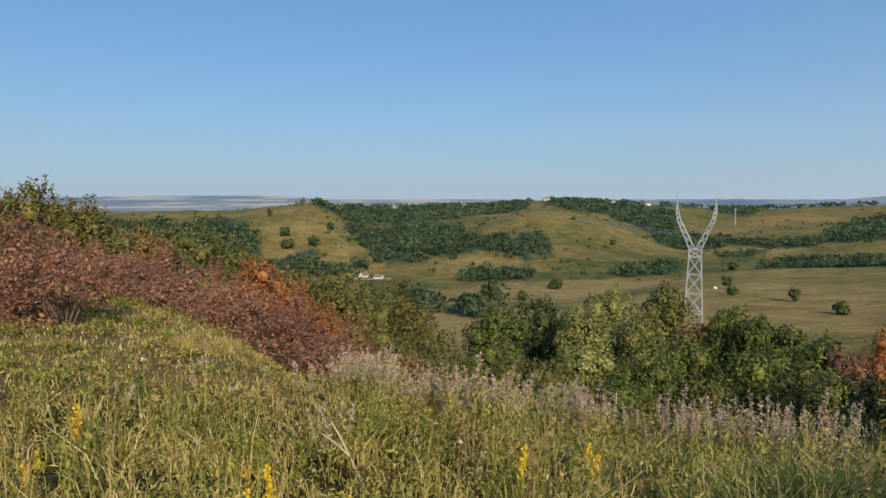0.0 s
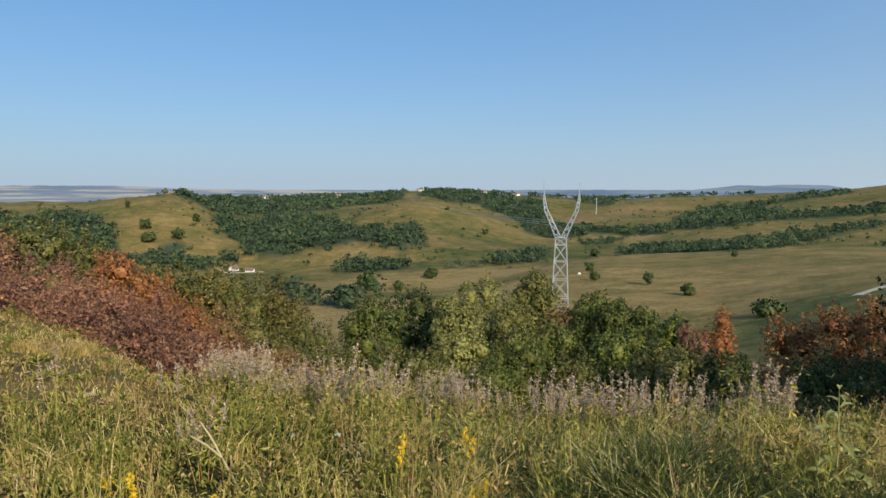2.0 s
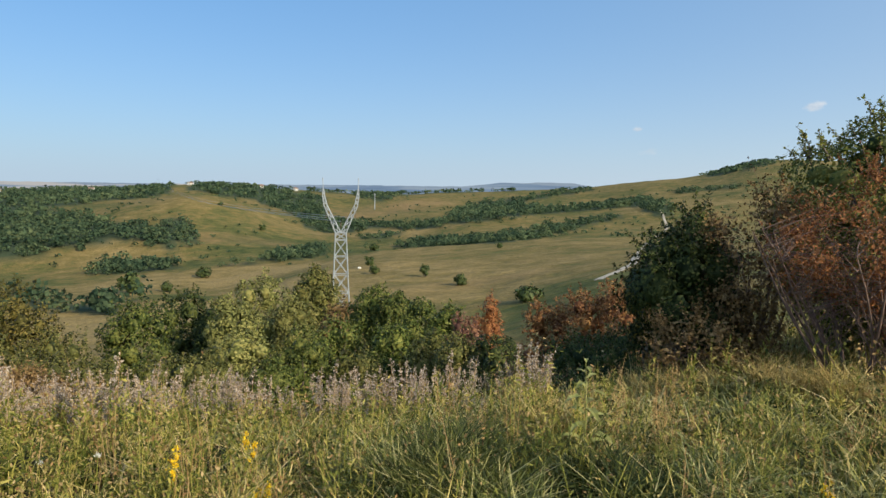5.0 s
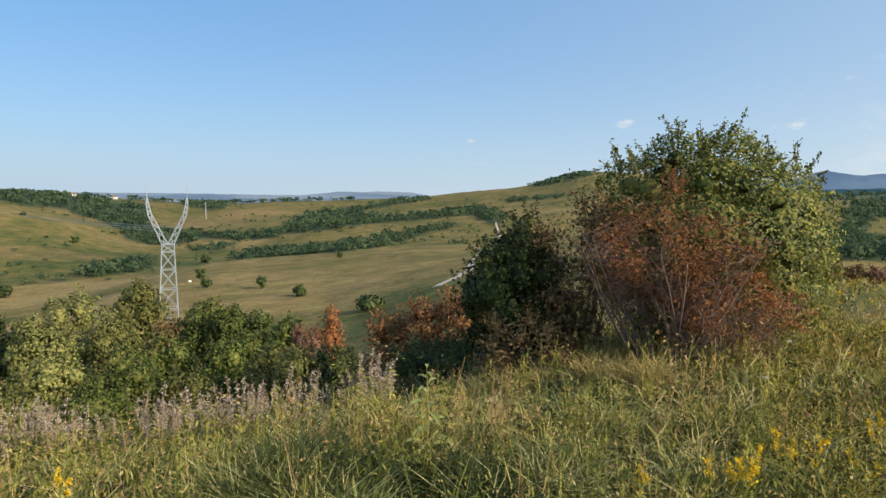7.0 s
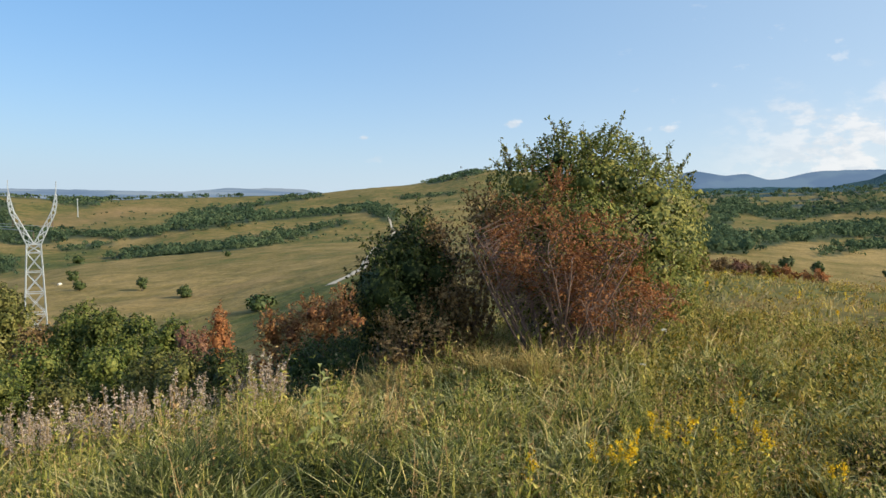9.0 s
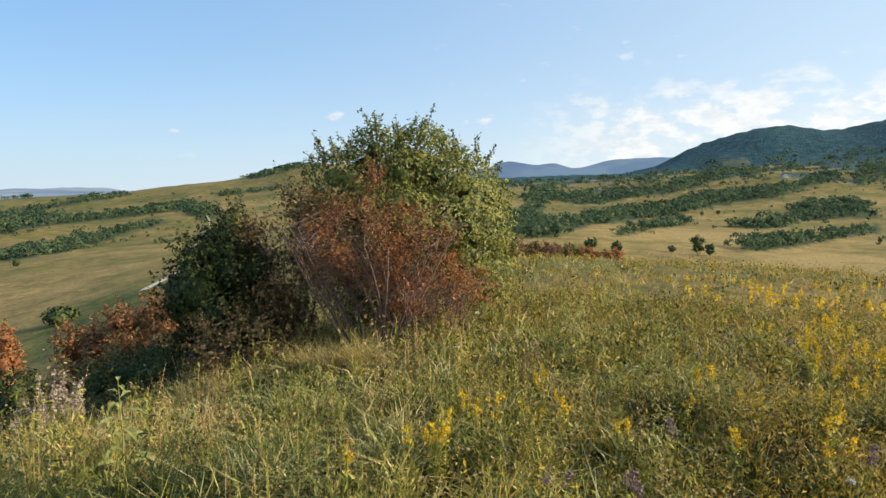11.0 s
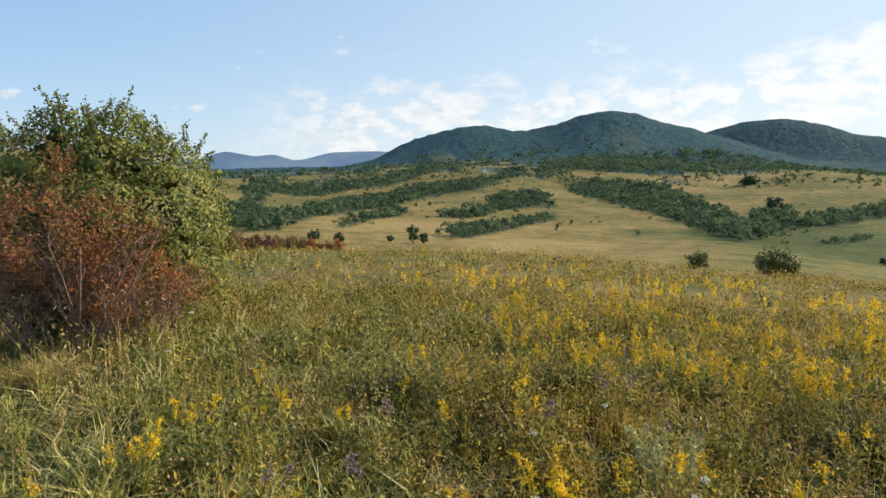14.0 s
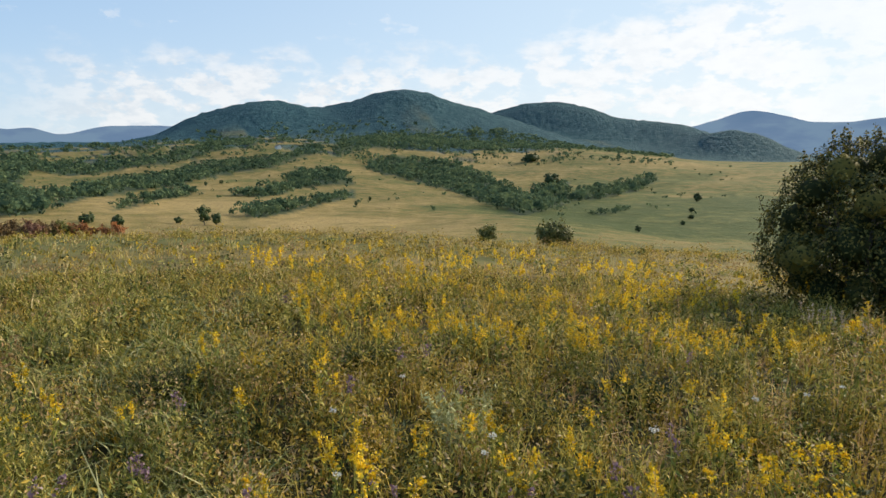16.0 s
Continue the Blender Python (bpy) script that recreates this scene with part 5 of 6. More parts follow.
# trees on the slope below the brink
TREE_LABEL = {"leaf_willow": "pale olive willow tree on the slope", "leaf_dark": "dark green leafy tree in the ravine", "leaf_fresh": "green leafy tree on the slope", "leaf_olive": "olive-green tree on the slope", "leaf_brown": "brownish bushy tree on the slope"}
for i, (b, r, top, w, leaf) in enumerate([(4.7, 20, -1.75, 1.9, "leaf_fresh"), (7.3, 15.5, -2.25, 2.0, "leaf_olive"), (9.7, 14, -2.2, 1.6, "leaf_olive"), (8.4, 36, -4.1, 3.2, "leaf_dark"), (10.9, 34, -4.4, 2.6, "leaf_dark"),
                                          (12.0, 25, -2.55, 2.1, "leaf_willow"), (14.6, 29, -2.3, 3.1, "leaf_willow"), (17.0, 27, -3.1, 1.9, "leaf_willow"), (12.8, 19, -2.6, 2.1, "leaf_willow"), (18.9, 37, -3.2, 2.6, "leaf_olive"),
                                          (17.9, 18, -2.3, 1.7, "leaf_fresh"), (20.8, 20, -2.5, 1.9, "leaf_fresh"), (23.7, 28, -2.85, 2.0, "leaf_fresh"), (25.7, 27, -2.8, 1.9, "leaf_fresh"), (28.2, 24, -2.6, 2.0, "leaf_fresh"),
                                          (30.5, 21, -2.3, 1.5, "leaf_fresh"), (25.4, 19, -2.45, 1.9, "leaf_fresh"), (28.6, 17, -2.2, 1.7, "leaf_olive"), (22.8, 17.5, -2.75, 1.6, "leaf_olive"), (15.2, 16.5, -2.7, 1.4, "leaf_fresh"),
                                          (31.6, 15.5, -2.0, 1.5, "leaf_olive"), (34.6, 13.5, -1.5, 1.3, "leaf_dark"), (2.2, 16, -2.6, 1.6, "leaf_olive"), (21.2, 33, -4.4, 2.4, "leaf_brown")]):
    p, h = standing(b, r, top)
    leafy("slope_tree", p, h, w * 1.15, leaf, "bark", TREE_LABEL[leaf], "tree", seed=150 + i, lumps=22, count=7000, size=0.0040 * r, low=max(0.1, 1 - 2.1 * w / h), shoots=40, shoot_len=0.010 * r, stems=3, trunk=0.08,
          slim=0.65, group="trees below the brink", lump=0.34, core=0.52, taper=0.08)

# lone bushes and trees in the fields: bearing, distance, height, width
LONE = [(23.5, 284, 5.0, 4.6), (23.9, 254, 3.4, 4.4), (28.3, 236, 4.6, 4.0), (31.4, 205, 3.6, 4.8), (23.9, 540, 6, 9), (34.8, 366, 3.2, 4), (37.5, 150, 3.2, 7), (4.3, 312, 9, 12),
                                  (9.8, 393, 5.5, 9), (7.0, 317, 4.5, 6), (-13.5, 633, 9, 12), (-13.3, 599, 8, 13), (-11.1, 603, 10, 11), (-9.7, 663, 8, 9), (-14.7, 724, 8, 6), (11.2, 733, 3.5, 6), (14.5, 643, 6, 7)]
LONE_EAST = [(89.1, 304, 8.5, 6.5), (90.0, 303, 5.0, 5), (87.1, 315, 3, 4), (89.3, 714, 5, 4), (90.5, 731, 5, 5), (130.1, 554, 7, 7), (129.7, 443, 3, 4), (129.7, 391, 2.6, 3.5), (129.1, 355, 2.4, 3),
                                  (125.6, 291, 3, 3), (101.5, 464, 4, 3), (102.7, 535, 3.5, 3), (116.5, 1119, 12, 26), (118.3, 755, 14, 18), (82.7, 302, 4, 6), (80.5, 306, 4, 7)]
for i, (b, r, h, w) in enumerate(LONE + LONE_EAST):
    leafy("field_bush", on(b, r, 0.1), h, w, "leaf_field", "bark", "lone dark green bush in the dry pasture", seed=220 + i, lumps=7, count=420, size=w * 0.12, low=0.0, shoots=6, shoot_len=0.1 * w,
          trunk=0.12, group="lone bushes in the pasture", slim=0.8, lump=0.4, core=0.7)


# ---- the meadow: turf, herbs, seed heads ----
def brink(b):
    return smooth_line([q[0] for q in LAND[1]], [q[1] for q in LAND[1]], b)


def sow(rng, n, lo, hi, b0=-47, b1=153, over=1.1):
    """n spots spread evenly over a ring of the meadow, none past the brink."""
    b = rng.uniform(b0, b1, n)
    r = np.sqrt(rng.uniform(lo * lo, hi * hi, n))
    keep = r < brink(b) * over + 0.4
    b, r = b[keep], r[keep]
    x, y = r * np.sin(np.radians(b)), r * np.cos(np.radians(b))
    return x, y, ground(x, y), b, r


def sward(x, y, b, r):
    """How tall the growth is: tufts and hollows, cropped short on the left bank."""
    t = 1 + 1.05 * waves(x, y, 0.7, 51) + 0.5 * waves(x, y, 3.0, 52)
    t = t * (1 - 0.78 * np.clip((-6 - b) / 8, 0, 1) * np.clip((r - 4.2) / 2.5, 0, 1))
    t = t * (1 - 0.28 * np.clip((b + 8) / 6, 0, 1) * np.clip((48 - b) / 6, 0, 1) * np.clip((r - 4.5) / 2, 0, 1))
    t = t * (1 - 0.30 * np.clip((b - 66) / 12, 0, 1))
    return np.clip(t, 0.14, 1.75)


def blades(rng, x, y, z, h, w, lean):
    """Bent tapering blades of grass."""
    n = len(x)
    a, f = rng.uniform(0, 6.283, n), rng.uniform(0, 6.283, n)
    d = np.stack([np.cos(a), np.sin(a), np.zeros(n)], -1) * (h * lean * rng.uniform(0.2, 1.3, n))[:, None]
    s = np.stack([np.cos(f), np.sin(f), np.zeros(n)], -1) * (w / 2)[:, None]
    p = np.stack([x, y, z - 0.02], -1)
    up = np.stack([0 * h, 0 * h, h], -1)
    droop = np.clip(lean * rng.uniform(0.0, 0.5, n), 0, 0.6)[:, None]
    m = p + up * 0.55 + d * 0.3
    t = p + up * (1 - droop) + d
    v = np.stack([p - s, p + s, m - s * 0.8, m + s * 0.8, t], 1).reshape(-1, 3)
    i = np.arange(n)[:, None] * 5
    return v, [i + [0, 1, 3, 2], i + [2, 3, 4]]


def lay(name, mat, label, category, v, f):
    me = np_mesh(name, v, f)
    me.materials.append(MAT[mat])
    return tagged(new(name, me), label, category, kind="stuff")


def grow_grass(name, mat, label, seed, counts, height, width, lean, b0=-47, b1=153, per=11, fade=(0.01, 0.01)):
    rng = np.random.RandomState(seed)
    xs, ys, zs, hs, ws = [], [], [], [], []
    for n, lo, hi, wide in counts:
        x, y, z, b, r = sow(rng, int(n * (b1 - b0) / 200 / per), lo, hi, b0, b1)
        keep = rng.rand(len(x)) < 0.55 + 2.4 * waves(x, y, 0.62, 53) + 0.8 * waves(x, y, 2.2, 54)
        keep &= rng.rand(len(x)) < np.clip((b - b0) / fade[0], 0, 1) * np.clip((b1 - b) / fade[1], 0, 1)
        keep &= rng.rand(len(x)) > 0.7 * np.clip((-8 - b) / 6, 0, 1) * np.clip((r - 4.5) / 2, 0, 1)
        x, y, z, b, r = (np.repeat(q[keep], per) for q in (x, y, z, b, r))
        m = len(x) // per
        x, y = x + rng.normal(0, 0.035 * wide ** 0.7, len(x)), y + rng.normal(0, 0.035 * wide ** 0.7, len(x))
        h = np.repeat(rng.uniform(*height, m), per) * rng.uniform(0.55, 1.1, len(x)) * sward(x, y, b, r) * (1 + 0.2 * (wide > 1.5))
        xs.append(x), ys.append(y), zs.append(z), hs.append(h), ws.append(rng.uniform(*width, len(x)) * wide * (1 - 0.5 * np.clip((-8 - b) / 6, 0, 1) * np.clip((r - 4.5) / 1.5, 0, 1)))
    x, y, z, h, w = (np.concatenate(q) for q in (xs, ys, zs, hs, ws))
    lay(name, mat, label, "grass", *blades(rng, x, y, z, h, w, lean))


for turf_mat, t0, t1, soft_edge, turf_label in (("grass", -47, 100, (0.01, 34), "tall mixed green and yellowing meadow grass"), ("grass_gold", 66, 153, (34, 0.01), "tall golden-brown late summer meadow grass")):
    grow_grass("meadow_grass", turf_mat, turf_label, 301 + t1, [(60000, 1.2, 5.2, 1.5), (88000, 5.2, 13, 2.1), (44000, 13, 34, 4.4)], (0.12, 0.32), (0.004, 0.009), 0.8, t0, t1, fade=soft_edge)
grow_grass("dry_grass", "straw", "bleached straw-coloured dry grass in the meadow", 302,
           [(9000, 1.2, 5.2, 0.9), (40000, 5.2, 13, 1.6), (58000, 13, 36, 3.6)], (0.14, 0.38), (0.003, 0.006), 0.42)


grow_grass("meadow_grass", "grass", "meadow grass behind the viewpoint", 309, [(24000, 0.3, 7, 4.0), (16000, 7, 18, 6.0)], (0.16, 0.36), (0.004, 0.009), 0.9, 153, 313)
grow_grass("meadow_grass", "grass", "meadow grass at the viewpoint", 308, [(4000, 0.15, 1.3, 2.4)], (0.10, 0.24), (0.004, 0.009), 0.9)


bank_rng = np.random.RandomState(310)
for turf_mat, n in (("grass", 9000), ("straw", 12000)):
    x, y, z, b, r = sow(bank_rng, n, 4.5, 15, -42, -7)
    keep = bank_rng.rand(len(x)) < 0.7 + 1.2 * waves(x, y, 1.6, 55 + n % 7)
    x, y, z = x[keep], y[keep], z[keep]
    lay("short_turf", turf_mat, "short cropped dry turf on the bank", "grass", *blades(bank_rng, x, y, z, bank_rng.uniform(0.04, 0.13, len(x)), np.full(len(x), 0.014), 0.7))


def grow_tufts(name, mat, label, seed, n, lo, hi, b0, b1, per, height, wide):
    """Arching tufts of long grass."""
    rng = np.random.RandomState(seed)
    x, y, z, b, r = sow(rng, n, lo, hi, b0, b1)
    m = len(x)
    x = np.repeat(x, per) + rng.normal(0, 0.035, m * per)
    y = np.repeat(y, per) + rng.normal(0, 0.035, m * per)
    h = np.repeat(rng.uniform(*height, m) * np.clip(sward(x[::per], y[::per], b, r), 0.14, 1.2), per) * rng.uniform(0.6, 1.1, m * per)
    lay(name, mat, label, "grass", *blades(rng, x, y, np.repeat(z, per), h, np.full(m * per, wide), 1.3))


grow_tufts("grass_tufts", "grass_fresh", "arching tufts of fresh blue-green long grass", 305, 1700, 1.6, 9.0, 12, 95, 22, (0.20, 0.36), 0.012)
grow_tufts("grass_tufts", "grass", "arching tufts of yellow-green long grass", 306, 900, 2.0, 14.0, -45, 152, 22, (0.22, 0.38), 0.010)


def grow_herbs(name, mat, label, seed, counts, height, leaf, per, slim, b0=-47, b1=153, fade=0.01):
    """Leafy stalks: small leaves set round short upright stems."""
    rng = np.random.RandomState(seed)
    pts, size = [], []
    for n, lo, hi, big in counts:
        x, y, z, b, r = sow(rng, int(n * 1.4), lo, hi, b0, b1)
        keep = rng.rand(len(x)) < 0.6 + 1.6 * waves(x, y, 0.9, seed) + 0.6 * waves(x, y, 2.6, seed + 40)
        keep &= rng.rand(len(x)) < np.clip((b - b0) / fade, 0, 1)
        x, y, z, b, r = x[keep], y[keep], z[keep], b[keep], r[keep]
        x, y, z, b, r = (np.repeat(q[::4], 4) for q in (x, y, z, b, r))
        x, y = x + rng.normal(0, 0.05 * big, len(x)), y + rng.normal(0, 0.05 * big, len(x))
        h = rng.uniform(*height, len(x)) * sward(x, y, b, r)
        s = rng.uniform(0.15, 1.0, (len(x), per))
        spread = 0.05 * big
        p = np.stack([x[:, None] + rng.normal(0, spread, s.shape), y[:, None] + rng.normal(0, spread, s.shape), z[:, None] + h[:, None] * s], -1)
        pts.append(p.reshape(-1, 3))
        size.append(np.full(p.shape[0] * per, leaf * big))
    lay(name, mat, label, "herbs", *leaves(rng, np.vstack(pts), np.concatenate(size), lift=0.6, slim=slim))


def grow_stalks(name, mat, label, seed, counts, height, leaf, per, b0=-47, b1=153, fade=0.01, slim=0.2):
    """Upright leafy stalks in loose clumps: narrow leaves up a thin stem, longest in the middle."""
    rng = np.random.RandomState(seed)
    vs, fs, n = [], [], 0
    for num, lo, hi, big in counts:
        x, y, z, b, r = sow(rng, num // 5, lo, hi, b0, b1)
        keep = (rng.rand(len(x)) < 0.5 + 2.0 * waves(x, y, 1.1, seed) + 0.8 * waves(x, y, 3.1, seed + 9)) & (rng.rand(len(x)) < np.clip((b - b0) / fade, 0, 1) * np.clip((b1 - b) / fade, 0, 1))
        x, y, z, b, r = (np.repeat(q[keep], 5) for q in (x, y, z, b, r))
        x, y = x + rng.normal(0, 0.06 * big, len(x)), y + rng.normal(0, 0.06 * big, len(x))
        h = rng.uniform(*height, len(x)) * np.clip(sward(x, y, b, r), 0.14, 1.3)
        m = len(x)
        foot = np.stack([x, y, z - 0.01], -1)
        top = foot + np.stack([rng.normal(0, 0.14, m) * h, rng.normal(0, 0.14, m) * h, h], -1)
        s = np.linspace(0.18, 1.0, per)[None] + rng.uniform(-0.04, 0.04, (m, per))
        a = rng.uniform(0, 6.283, (m, 1)) + np.arange(per)[None] * 2.4 + rng.normal(0, 0.3, (m, per))
        rise = 0.25 + 0.7 * s + rng.normal(0, 0.15, (m, per))
        d = np.stack([np.cos(a) * np.cos(rise), np.sin(a) * np.cos(rise), np.sin(rise)], -1)
        side = np.stack([-np.sin(a), np.cos(a), 0.3 * np.cos(a * 3)], -1)
        ln = (leaf * big * (1.15 - 0.6 * np.abs(s - 0.5) * 2) * rng.uniform(0.7, 1.3, (m, per)))[..., None]
        p = foot[:, None] + (top - foot)[:, None] * s[..., None]
        v = np.stack([p, p + d * ln * 0.5 + side * ln * slim / 2, p + d * ln - [0, 0, 1] * ln * 0.12, p + d * ln * 0.5 - side * ln * slim / 2], 2).reshape(-1, 3)
        vs.append(v)
        fs.append(np.arange(len(v)).reshape(-1, 4) + n)
        n += len(v)
        w = np.stack([np.full(m, 0.003 * big), np.zeros(m), np.zeros(m)], -1)
        vs.append(np.stack([foot - w, foot + w, top + w * 0.5, top - w * 0.5], 1).reshape(-1, 3))
        fs.append(np.arange(m * 4).reshape(-1, 4) + n)
        n += m * 4
    lay(name, mat, label, "herbs", np.vstack(vs), np.vstack(fs))


grow_stalks("leafy_stalks", "herb", "upright green leafy stalks standing among the grass", 331, [(4200, 1.3, 5.5, 1.0), (4200, 5.5, 13, 1.7)], (0.20, 0.46), 0.062, 13, -47, 100, 14)
grow_stalks("leafy_stalks", "herb_olive", "upright olive leafy stalks standing in the golden meadow", 332, [(5200, 1.3, 5.5, 1.0), (4200, 5.5, 13, 1.7)], (0.18, 0.42), 0.058, 13, 60, 153, 12)
grow_stalks("ruddy_stalks", "seed", "withered reddish leafy stalks in the meadow", 333, [(1900, 1.3, 5.5, 0.9), (1700, 5.5, 13, 1.5)], (0.24, 0.50), 0.045, 11)
grow_herbs("meadow_herbs", "herb", "low leafy green herbs among the grass", 311, [(3000, 1.2, 5.2, 1.0), (3000, 5.2, 13, 1.7), (1500, 13, 34, 3.2)], (0.12, 0.34), 0.040, 12, 0.3, -47, 153)
grow_herbs("golden_herbs", "herb_gold", "yellowing leafy herbs among the meadow grass", 315, [(2400, 1.2, 5.2, 0.9), (4000, 5.2, 13, 1.4), (2600, 13, 34, 2.6)], (0.2, 0.46), 0.038, 11, 0.32, 64, 153, fade=30)
grow_herbs("tall_herbs", "herb", "tall dark leafy herbs along the brink", 316, [(700, 3.6, 7.0, 1.1)], (0.3, 0.5), 0.05, 15, 0.22, -8, 46)
grow_herbs("dark_herbs", "herb_deep", "low dark green herbs in the hollows of the meadow", 317, [(1100, 1.2, 5.2, 1.1), (1400, 5.2, 13, 1.6), (600, 13, 30, 2.4)], (0.14, 0.38), 0.040, 11, 0.35, -20, 153, fade=20)
grow_herbs("withered_herbs", "seed", "withered brown herbs with dry seed heads", 312, [(2200, 1.2, 5.2, 0.75), (2600, 5.2, 13, 1.2), (1300, 13, 34, 2.4)], (0.3, 0.62), 0.034, 9, 0.5)
grow_herbs("meadow_specks", "straw", "pale dry florets scattered over the meadow", 313, [(1000, 1.2, 5.2, 0.55), (1300, 5.2, 14, 1.0)], (0.26, 0.5), 0.024, 6, 0.8)
grow_herbs("yellow_bloom", "yellow", "sparse yellow blossom farther out on the meadow", 314, [(700, 8, 32, 1.2)], (0.34, 0.52), 0.026, 7, 0.8)


# ---- flowers that stand out one by one ----
def spike(rng, foot, tip, head, radius, n, size, sprays=8):
    """Stem path and the florets along the short sprays of its upper end."""
    foot, tip = np.array(foot, float), np.array(tip, float)
    s0, a0 = rng.uniform(1 - head, 0.97, sprays), rng.uniform(0, 6.283, sprays)
    reach = radius * 2.4 * (1.05 - 0.75 * (s0 - 1 + head) / head) * rng.uniform(0.5, 1.2, sprays)
    k, u = rng.randint(0, sprays + 2, n), rng.uniform(0, 1, n)
    main = k >= sprays
    k = np.minimum(k, sprays - 1)
    s = np.where(main, 1 - head * 0.6 * u, s0[k])
    p = foot + (tip - foot) * s[:, None]
    out = np.stack([np.cos(a0[k]), np.sin(a0[k]), np.full(n, 0.9)], -1) * (reach[k] * u)[:, None]
    p = p + np.where(main[:, None], 0, out) + rng.normal(0, size * 0.35, (n, 3))
    return [(foot, 0.004), ((foot + tip) / 2 + rng.normal(0, 0.012, 3), 0.003), (tip, 0.0015)], p


def flower_plant(name, label, category, group, seed, stems, height, spread, head, radius, florets, size, flower, stalk, foliage_n=26, foliage_mat="herb", slim=0.8):
    rng = np.random.RandomState(seed)
    ob = thing(name, (0, 0, -50), label, category, group)
    paths, green = [], []
    for k in range(stems):
        a = rng.uniform(0, 6.283)
        foot = np.array([math.cos(a), math.sin(a), 0]) * 0.02 * stems ** 0.5
        h = height * rng.uniform(0.72, 1.05)
        tip = foot + [math.cos(a) * spread * rng.uniform(0.2, 1), math.sin(a) * spread * rng.uniform(0.2, 1), h]
        path, pts = spike(rng, foot, tip, head, radius, florets, size)
        paths.append(path)
        m = foliage_n // stems + 1
        s = rng.uniform(0.1, 0.75, (m, 1))
        green.append(foot + (tip - foot) * s + rng.normal(0, 0.018, (m, 3)))
        part("flower_spike", np_mesh("flower_spike", *leaves(rng, pts, size, lift=0.3, slim=slim)), flower, ob, kind="stuff")
    part("stem", np_mesh("stem", *tubes(paths, 4)), stalk, ob)
    part("foliage", np_mesh("foliage", *leaves(rng, np.vstack(green), 0.05, lift=0.4, slim=0.3)), foliage_mat, ob, kind="stuff")
    return ob


def plant_out(kinds, spots, rng, lo=0.85, hi=1.15):
    """Copies of the kinds at the spots, then the patterns themselves take the last spots."""
    n = len(kinds)
    for k, (x, y, s) in enumerate(spots):
        ob = kinds[k % n]
        z = float(ground(x, y)) - 0.01
        sc = s * rng.uniform(lo, hi)
        m = pose(x, y, z, rng.normal(0, 4), rng.normal(0, 4), rng.uniform(0, 360))
        if k < len(spots) - n:
            c = copy_thing(ob, m)
            c.scale = (sc, sc, sc)
        else:
            ob.matrix_basis = m
            ob.scale = (sc, sc, sc)


rng_f = np.random.RandomState(77)
rods = [flower_plant("goldenrod", "yellow-flowering goldenrod spike in the meadow", "flower", "yellow flowers in the meadow", 400 + k, 1 + k % 3, 0.42 + 0.025 * k, 0.10, 0.34, 0.026, 84, 0.014, "yellow", "herb")
        for k in range(5)]
SEEN = [(-16.6, 3.5), (-15.7, 3.0), (-14.5, 3.2), (-8.1, 3.1), (6.2, 3.7), (13.0, 3.9), (-31.8, 3.5), (-28.7, 4.0), (15.6, 3.6), (-13.1, 3.0), (13.8, 3.0), (20.3, 3.0)]
SEEN2 = [(81.7, 4.4), (79.9, 4.0), (72.6, 3.9), (67.6, 3.6), (69.7, 3.5), (79.5, 4.6), (77.6, 4.1), (84.5, 4.2), (68.1, 2.8), (67.4, 3.5), (81.6, 2.9), (61.3, 3.1), (139.6, 3.4), (142.2, 3.2),
         (120.0, 3.0), (110.2, 3.3), (106.3, 2.5), (96.9, 2.6), (131.4, 2.9)]
SEEN3 = [(121.7, 5.5), (119.7, 6.1), (116.4, 5.2), (123.4, 5.4), (106.6, 5.6), (109.8, 8.6), (94.9, 4.0), (99.8, 4.3), (104.0, 3.1), (101.2, 2.4), (133.7, 4.1), (126.1, 4.4),
         (116.2, 3.4), (94.5, 2.9), (137.2, 2.9)]
spots = []
for b, r in SEEN + SEEN2 + SEEN3:
    for k in range(1 if b < 95 else 2):
        x, y = at(b, r)
        spots.append((x + rng_f.normal(0, 0.05), y + rng_f.normal(0, 0.05), 1.0 if b < 95 else 1.1))
while len(spots) < 540:
    b, r = rng_f.uniform(74, 150), math.sqrt(rng_f.uniform(9, 240))
    x, y = at(b, r)
    wish = (-0.12 + 1.3 * float(waves(x, y, 3.2, 61)) + 0.22 * (98 < b < 134) * (3.5 < r < 10)) * min(1.0, max(0.12, (b - 86) / 16))
    if rng_f.rand() < wish:
        spots.append((x, y, rng_f.uniform(0.75, 1.2)))
spots.sort(key=lambda q: math.hypot(q[0], q[1]))
plant_out(rods, spots[:300], rng_f)
bloom = [spike(rng_f, (x, y, float(ground(x, y))), (x + rng_f.normal(0, 0.04), y + rng_f.normal(0, 0.04), float(ground(x, y)) + 0.52 * s), 0.32, 0.03, 34, 0.024)[1] for x, y, s in spots[300:]]
lay("goldenrod_drift", "yellow", "drift of yellow goldenrod farther out on the meadow", "flowers", *leaves(rng_f, np.vstack(bloom), 0.03, lift=0.3, slim=0.8))

